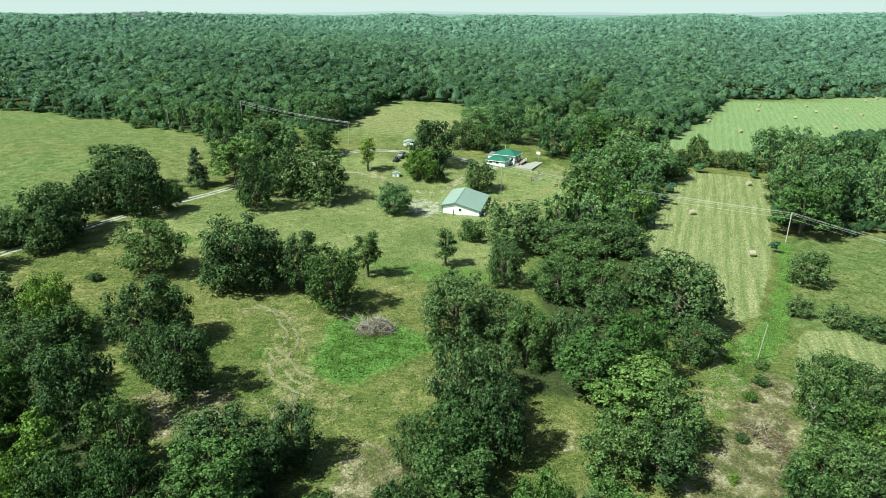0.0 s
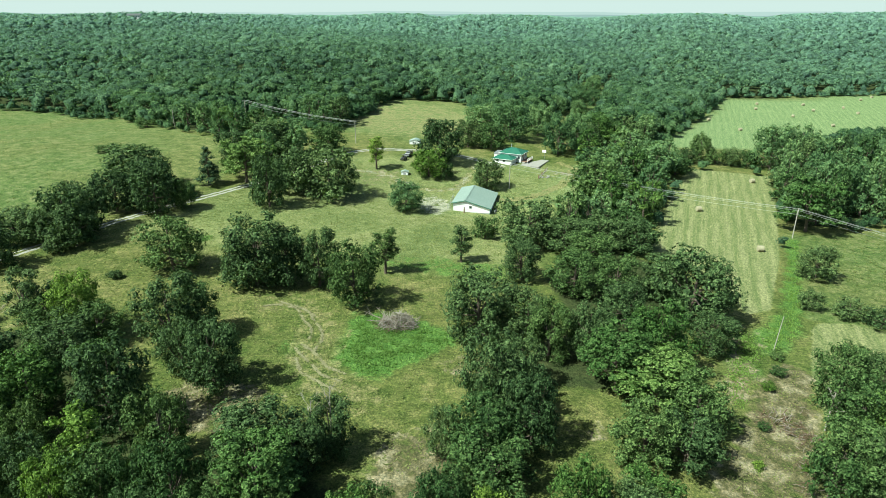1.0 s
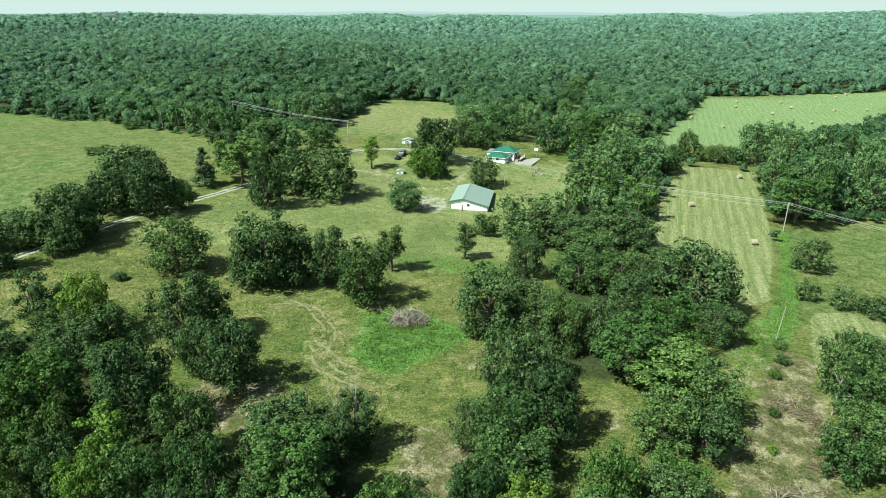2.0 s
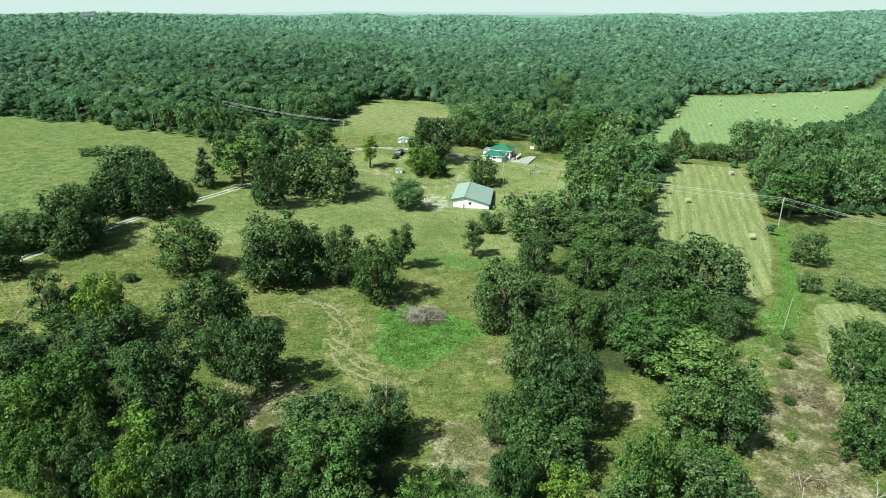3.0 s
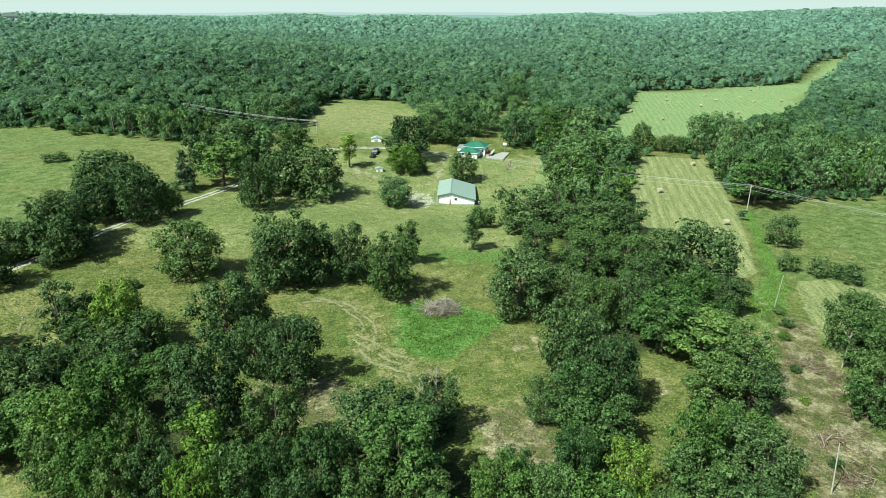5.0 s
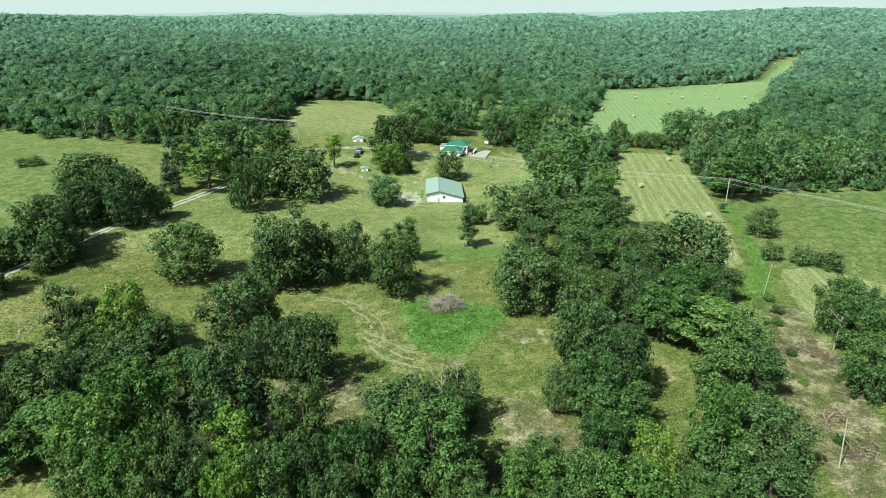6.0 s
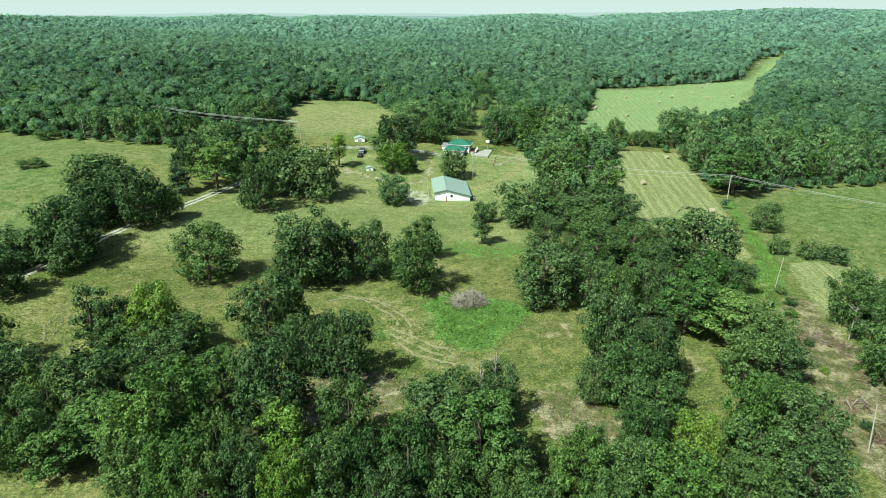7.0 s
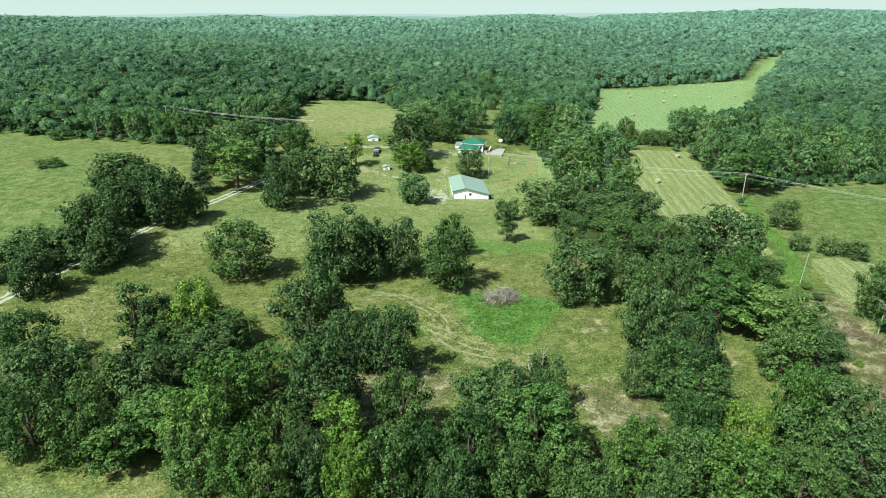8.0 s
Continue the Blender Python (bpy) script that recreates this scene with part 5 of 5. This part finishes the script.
def pickup(x, y, turn):
    root = tagged(new("pickup_truck"), "dark pickup truck with a grey hood parked beside the trees", "truck")
    root.matrix_world = pose(x, y, up(x, y), 0, 0, turn)
    part("body", boxes((-0.95, -2.7, 0.5, 0.95, 2.7, 1.05), bevel=0.09), BLACK_PAINT, root)
    part("hood", boxes((-0.9, -2.6, 1.055, 0.9, -1.1, 1.2), bevel=0.05), GREY_PAINT, root, "grey hood")
    cab = bmesh.new()
    v = [cab.verts.new(p) for p in ((-0.9, -1.1, 1.06), (0.9, -1.1, 1.06), (0.9, 0.7, 1.06), (-0.9, 0.7, 1.06), (-0.74, -0.5, 1.75), (0.74, -0.5, 1.75), (0.74, 0.55, 1.75), (-0.74, 0.55, 1.75))]
    for f in ((0, 1, 5, 4), (1, 2, 6, 5), (2, 3, 7, 6), (3, 0, 4, 7), (4, 5, 6, 7), (3, 2, 1, 0)):
        cab.faces.new([v[i] for i in f])
    part("cab", cab, BLACK_PAINT, root)
    ws = bmesh.new()
    v = [ws.verts.new(p) for p in ((-0.78, -1.04, 1.14), (0.78, -1.04, 1.14), (0.68, -0.57, 1.68), (-0.68, -0.57, 1.68), (-0.78, -1.06, 1.14), (0.78, -1.06, 1.14), (0.68, -0.59, 1.68), (-0.68, -0.59, 1.68))]
    for f in ((0, 1, 2, 3), (7, 6, 5, 4), (0, 4, 5, 1), (1, 5, 6, 2), (2, 6, 7, 3), (3, 7, 4, 0)):
        ws.faces.new([v[i] for i in f])
    part("windscreen", ws, GLASS_DARK, root)
    part("bed", boxes((-0.93, 0.75, 1.055, -0.8, 2.68, 1.4), (0.8, 0.75, 1.055, 0.93, 2.68, 1.4), (-0.8, 2.56, 1.055, 0.8, 2.68, 1.4)), BLACK_PAINT, root)
    part("bumper", boxes((-0.93, -2.85, 0.5, 0.93, -2.705, 0.72), bevel=0.02), GREY_METAL, root)
    for sx in (-0.88, 0.88):
        for yy in (-1.75, 1.75):
            wheel(root, sx, yy, 0.39, 0.39, 0.26)


pickup(-15.6, 229.8, -14)
utility_vehicle(-17.2, 224.2, -20)


def hoop(x, y):
    root = tagged(new("basketball_hoop"), "basketball hoop with a white backboard on a steel pole", "basketball hoop")
    root.matrix_world = pose(x, y, up(x, y), 0, 0, -30)
    bm = bmesh.new()
    tube(bm, [Vector((0, 0, -0.3)), Vector((0, 0, 2.4)), Vector((0, -0.5, 3.2))], [0.07, 0.06, 0.05], 8)
    part("pole", bm, GREY_METAL, root)
    part("backboard", boxes((-0.75, -0.58, 2.75, 0.75, -0.52, 3.75), bevel=0.01), WHITE_SIDING, root, "white backboard")
    ring = bmesh.new()
    pts = [Vector((0.23 * math.cos(k * 0.3927), -0.85 + 0.23 * math.sin(k * 0.3927), 3.0)) for k in range(17)]
    tube(ring, pts, [0.015] * 17, 6)
    part("rim", ring, BROWN_BOARD, root)


hoop(36.6, 233.8)

# ---- power poles and wires ----
TOPS = {}


def power_pole(key, x, y, high, turn=0, arms=1, lean=(0, 0), r=0.15):
    root = tagged(new("power_pole"), "weathered grey wooden power pole" + (" with a crossarm" if arms else " standing bare"), "power pole", "power poles")
    root.matrix_world = pose(x, y, up(x, y), lean[0], lean[1], turn)
    bm = bmesh.new()
    tube(bm, [Vector((0, 0, -0.5)), Vector((0, 0, high / 2)), Vector((0, 0, high))], [r, r * 0.88, r * 0.72], 10)
    part("shaft", bm, POLE_WOOD, root)
    ends = []
    if arms:
        arm = part("crossarm", boxes((-1.2, -0.2, high - 0.62, 1.2, -0.115, high - 0.48)), POLE_WOOD, root)
        for k in (-1.1, -0.45, 0.45, 1.1):
            part("insulator", rod(bmesh.new(), (k, -0.155, high - 0.48), (k, -0.155, high - 0.28), 0.045, 8), GREY_METAL, arm)
            ends.append((k, -0.155, high - 0.28))
        ends[1] = (0.14, 0, high - 1.75)
        for s in (-1, 1):
            part("brace", rod(bmesh.new(), (0, -0.16, high - 1.3), (s * 0.8, -0.16, high - 0.63), 0.02, 5), GREY_METAL, root)
        if arms == 2:
            part("transformer", rod(bmesh.new(), (0.38, 0, high - 1.9), (0.38, 0, high - 1.0), 0.22, 14), GREY_METAL, root)
    else:
        ends = [(0, 0, high)] * 4
    TOPS[key] = [root.matrix_world @ Vector(e) for e in ends]


def span(a, b, sag, which=(0, 1, 2, 3), r=0.022):
    """Wires that sag between two poles."""
    for k in which:
        p, q = TOPS[a][k], TOPS[b][k]
        pts = [p.lerp(q, i / 24) - Vector((0, 0, sag * 4 * (i / 24) * (1 - i / 24))) for i in range(25)]
        bm = bmesh.new()
        tube(bm, pts, [r] * 25, 5)
        tagged(part("power_wire", bm, WIRE), "thin grey overhead power wire strung between poles", "wire", "power wires")


power_pole("field", 95, 161, 8.8, 56, 2)
power_pole("yard", 19.5, 201.5, 8.9, 62, 1)
power_pole("east", 150, 93, 8.8, 40, 1)
power_pole("strip", 57.8, 99, 7.6, 0, 0, (2, 3), 0.09)
power_pole("clearing", 28.6, 49.2, 7.9, 0, 0, (-2, -4), 0.1)
power_pole("meadow", -37.2, 244.5, 9.0, 71, 1)
power_pole("wood", -97.7, 304.5, 9.0, 45, 1)
power_pole("edge", -120, 273, 8.0, 71, 0)
span("field", "yard", 0.9)
span("field", "east", 1.2)
span("meadow", "wood", 1.0, r=0.028)

# ---- hay bales ----


def bale_mesh():
    bm = bmesh.new()
    n, r, half = 26, 0.82, 0.75
    rng = np.random.default_rng(3)
    prof = [(-half, 0.0), (-half - 0.03, r * 0.5), (-half, r * 0.9), (-half + 0.08, r), (-0.3, r * 1.015), (0.3, r * 1.01), (half - 0.08, r), (half, r * 0.9), (half + 0.03, r * 0.5), (half, 0.0)]
    rings = []
    for x, q in prof:
        if q == 0:
            rings.append([bm.verts.new((x, 0, r))])
        else:
            rings.append([bm.verts.new((x + rng.normal(0, 0.012), q * math.cos(k * 6.2832 / n) * (1 + rng.normal(0, 0.012)), r * 0.97 + q * math.sin(k * 6.2832 / n) * (0.97 + rng.normal(0, 0.012)))) for k in range(n)])
    for a, b in zip(rings[:-1], rings[1:]):
        for k in range(n):
            if len(a) == 1:
                bm.faces.new((a[0], b[(k + 1) % n], b[k]))
            elif len(b) == 1:
                bm.faces.new((a[k], a[(k + 1) % n], b[0]))
            else:
                bm.faces.new((a[k], a[(k + 1) % n], b[(k + 1) % n], b[k]))
    me = bpy.data.meshes.new("bale")
    bmesh.ops.recalc_face_normals(bm, faces=bm.faces)
    bm.to_mesh(me)
    bm.free()
    me.materials.append(HAY)
    return me


BALE = bale_mesh()


def bale(x, y, turn):
    root = tagged(new("hay_bale"), "round straw-coloured hay bale lying on a mown field", "hay bale", "hay bales")
    root.matrix_world = pose(x, y, up(x, y) - 0.04, 0, 0, turn)
    part("roll", BALE, HAY, root)


for bx, by, bt in ((110.5, 217.5, 10), (76.8, 182.4, 5), (80.5, 150.2, -8), (147, 345, 20), (207, 412, 40), (196, 391, 0), (236, 409, 15), (229, 385, -20), (212, 336, 5), (250, 374, 30),
                   (289, 432, 0), (152, 317, 12), (254, 395, 60), (270, 373, -10), (306, 446, 25), (430, 532, 0), (388, 482, 45), (205, 364, -35)):
    bale(bx, by, bt)

# ---- brush pile, stakes and stumps ----


def stick(bm, rng, p, d, length, r, forks=2):
    a, b = Vector(p), Vector(p) + Vector(d) * length
    m = a.lerp(b, 0.5) + Vector((rng.normal(0, 0.08), rng.normal(0, 0.08), rng.normal(0, 0.08))) * length * 0.5
    tube(bm, [a, m, b], [r, r * 0.75, r * 0.25], 5)
    for _ in range(forks):
        s = a.lerp(b, rng.uniform(0.4, 0.85))
        dd = (Vector(d) + Vector(rng.normal(0, 0.5, 3))).normalized()
        e = s + dd * length * rng.uniform(0.25, 0.45)
        tube(bm, [s, e], [r * 0.5, r * 0.15], 4)


def brush_pile(x, y, rx, ry, high, count, seed, label, mat, pale):
    rng = np.random.default_rng(seed)
    root = tagged(new("brush_pile"), label, "brush pile")
    root.matrix_world = pose(x, y, up(x, y))
    for k in range(count):
        a, q = rng.uniform(0, 6.283), math.sqrt(rng.uniform(0, 1)) * 0.85
        z = high * (1 - q ** 1.5) * rng.uniform(0.05, 1.0) + 0.12
        d = unit(np.array([[rng.normal(0, 1), rng.normal(0, 1), rng.normal(0.15, 0.55)]]))[0]
        ln = rng.uniform(1.1, 3.6) * min(1.0, rx / 3.4)
        bm = bmesh.new()
        stick(bm, rng, Vector((math.cos(a) * rx * q, math.sin(a) * ry * q, z)) - Vector(d) * ln / 2, d, ln, rng.uniform(0.025, 0.10) * min(1.0, rx / 3.4), 2)
        part("branch", bm, (mat, mat, pale)[k % 3], root)
    return root


GREYWOOD = surface("grey_wood", (0.25, 0.215, 0.175), 0.9, 0, 1.2, 0.5, (0.13, 0.10, 0.08), 0.5, 0.5)
pile = brush_pile(-13.0, 105.6, 4.3, 2.9, 3.0, 230, 4, "heap of bare grey branches piled in the pasture", GREYWOOD, DEADWOOD)
for px, py, pz, d, ln in ((-3.2, 0.8, 1.2, (-0.85, 0.1, 0.35), 3.6), (-2.6, 1.0, 1.5, (-0.55, 0.3, 0.6), 2.4), (-3.4, 0.2, 0.9, (-0.95, -0.1, 0.15), 2.6)):
    bmx = bmesh.new()
    stick(bmx, np.random.default_rng(int(ln * 10)), (px, py, pz), Vector(d).normalized(), ln, 0.09, 4)
    part("branch", bmx, GREYWOOD, pile)
brown_rng = np.random.default_rng(41)
RUSTWOOD = surface("rusty_dead_brush", (0.13, 0.085, 0.055), 0.9, 0, 1.5, 0.3, (0.08, 0.06, 0.045), 0.5, 0.5)
for k in range(90):
    bmx = bmesh.new()
    a, q = brown_rng.uniform(0, 6.283), math.sqrt(brown_rng.uniform(0, 1))
    d = Vector(brown_rng.normal(0, 1, 3) * np.array([1, 1, 0.5])).normalized()
    stick(bmx, brown_rng, Vector((math.cos(a) * 4.4 * q - 0.6, math.sin(a) * 3.3 * q, 0.2 + 1.6 * (1 - q * q) * brown_rng.uniform(0.2, 1))) - d * 0.6, d, 1.3, 0.035, 3)
    part("twig", bmx, RUSTWOOD, pile, "brown twig")
brush_pile(33.5, 50.5, 2.6, 2.0, 1.5, 60, 6, "heap of rust-brown dead brush beside the cleared strip", RUSTWOOD, GREYWOOD)
for bx, by, br, seed in ((53.4, 80.6, 1.5, 21), (50.6, 76.4, 1.7, 22), (48.6, 71.8, 1.6, 23), (46.2, 67.6, 1.8, 24), (43.8, 63.4, 1.6, 25), (41.6, 59.6, 1.8, 26), (39.6, 56.0, 1.6, 27), (36.4, 52.6, 1.9, 28)):
    brush_pile(bx, by, br, br, 0.7, 24, seed, "low scatter of cut branches and twigs on dirt", RUSTWOOD, GREYWOOD)
brush_pile(50.5, 73.0, 2.2, 2.6, 0.8, 60, 7, "low heap of brown cut brush on bare dirt", RUSTWOOD, GREYWOOD)
brush_pile(36.5, 58.0, 3.4, 2.2, 0.2, 46, 9, "scatter of grey-brown cut branches on bare dirt", RUSTWOOD, GREYWOOD)
brush_pile(47.5, 77.5, 3.2, 3.8, 0.25, 66, 12, "scatter of grey-brown cut branches along the strip", RUSTWOOD, GREYWOOD)


def snag(x, y, high, seed):
    """A dead standing tree with bare limbs."""
    rng = np.random.default_rng(seed)
    root = tagged(new("dead_tree"), "bare pale dead tree with broken limbs", "dead tree", "dead trees")
    root.matrix_world = pose(x, y, up(x, y))
    bm = bmesh.new()
    tube(bm, [Vector((0, 0, -0.3)), Vector((0.1, 0, high * 0.5)), Vector((0.25, 0.1, high))], [0.14, 0.10, 0.03], 7)
    part("trunk", bm, DEADWOOD, root)
    for k in range(7):
        bm = bmesh.new()
        d = Vector((rng.normal(0, 0.7), rng.normal(0, 0.7), rng.uniform(0.4, 1.0))).normalized()
        stick(bm, rng, (0.12, 0.03, high * (0.5 + 0.06 * k)), d, high * rng.uniform(0.18, 0.32), 0.05, 3)
        part("limb", bm, DEADWOOD, root)


snag(-20.4, 70.6, 10.4, 1)
snag(-23.0, 70.0, 9.0, 2)
snag(54.0, 76.0, 7.5, 3)
snag(37.5, 49.5, 7.0, 4)

FENCE_LINE = ((36.0, 222.6), (34.4, 218.6), (32.6, 214.6), (31.0, 211.2))
for sx, sy in FENCE_LINE[1:]:
    st = tagged(new("fence_post"), "short dark wooden fence post in the yard", "post", "yard fence posts")
    st.matrix_world = pose(sx, sy, up(sx, sy))
    part("post", boxes((-0.14, -0.14, -0.3, 0.14, 0.14, 1.25), bevel=0.02), BROWN_BOARD, st)
for (ax, ay), (bx2, by2) in zip(FENCE_LINE[:-1], FENCE_LINE[1:]):
    lg = tagged(new("log"), "pale weathered log laid along the yard edge", "log", "edging logs")
    part("log_body", rod(bmesh.new(), (ax, ay, up(ax, ay) + 0.12), (bx2, by2, up(bx2, by2) + 0.12), 0.15, 8), DEADWOOD, lg)


def rubble(x, y, count, seed):
    rng = np.random.default_rng(seed)
    for k in range(count):
        bm = bmesh.new()
        bmesh.ops.create_icosphere(bm, subdivisions=2, radius=rng.uniform(0.2, 0.45))
        for v in bm.verts:
            v.co *= 1 + rng.uniform(-0.18, 0.18)
            v.co.z *= 0.65
        px, py = x + rng.normal(0, 1.1), y + rng.normal(0, 0.7)
        o = tagged(part("rock", bm, CONCRETE), "pale rough stone lying in the yard grass", "rock", "yard rocks")
        o.matrix_world = pose(px, py, up(px, py) + 0.1, 0, 0, rng.uniform(0, 360))


rubble(33.8, 212.8, 12, 2)


def far_house():
    root = tagged(new("hilltop_house"), "long low house with a blue-grey roof on a wooded hill", "house")
    root.matrix_world = pose(-366, 797, up(-366, 797) + 7.5, 0, 0, 8) @ Matrix.Diagonal((0.62, 0.62, 0.62, 1))
    part("wall", boxes((-12, -4, -8, 12, 4, 5.2)), WHITE_SIDING, root)
    part("roof", prism([(-13, 5.2), (13, 5.2), (11.5, 8.6), (-11.5, 8.6)], -5, 5), GREY_PAINT, root, "blue-grey roof")
    for k in range(5):
        part("window", boxes((-10 + k * 4.6, -4.06, 2.2, -8 + k * 4.6, -4.003, 4.0)), GLASS_DARK, root)


far_house()
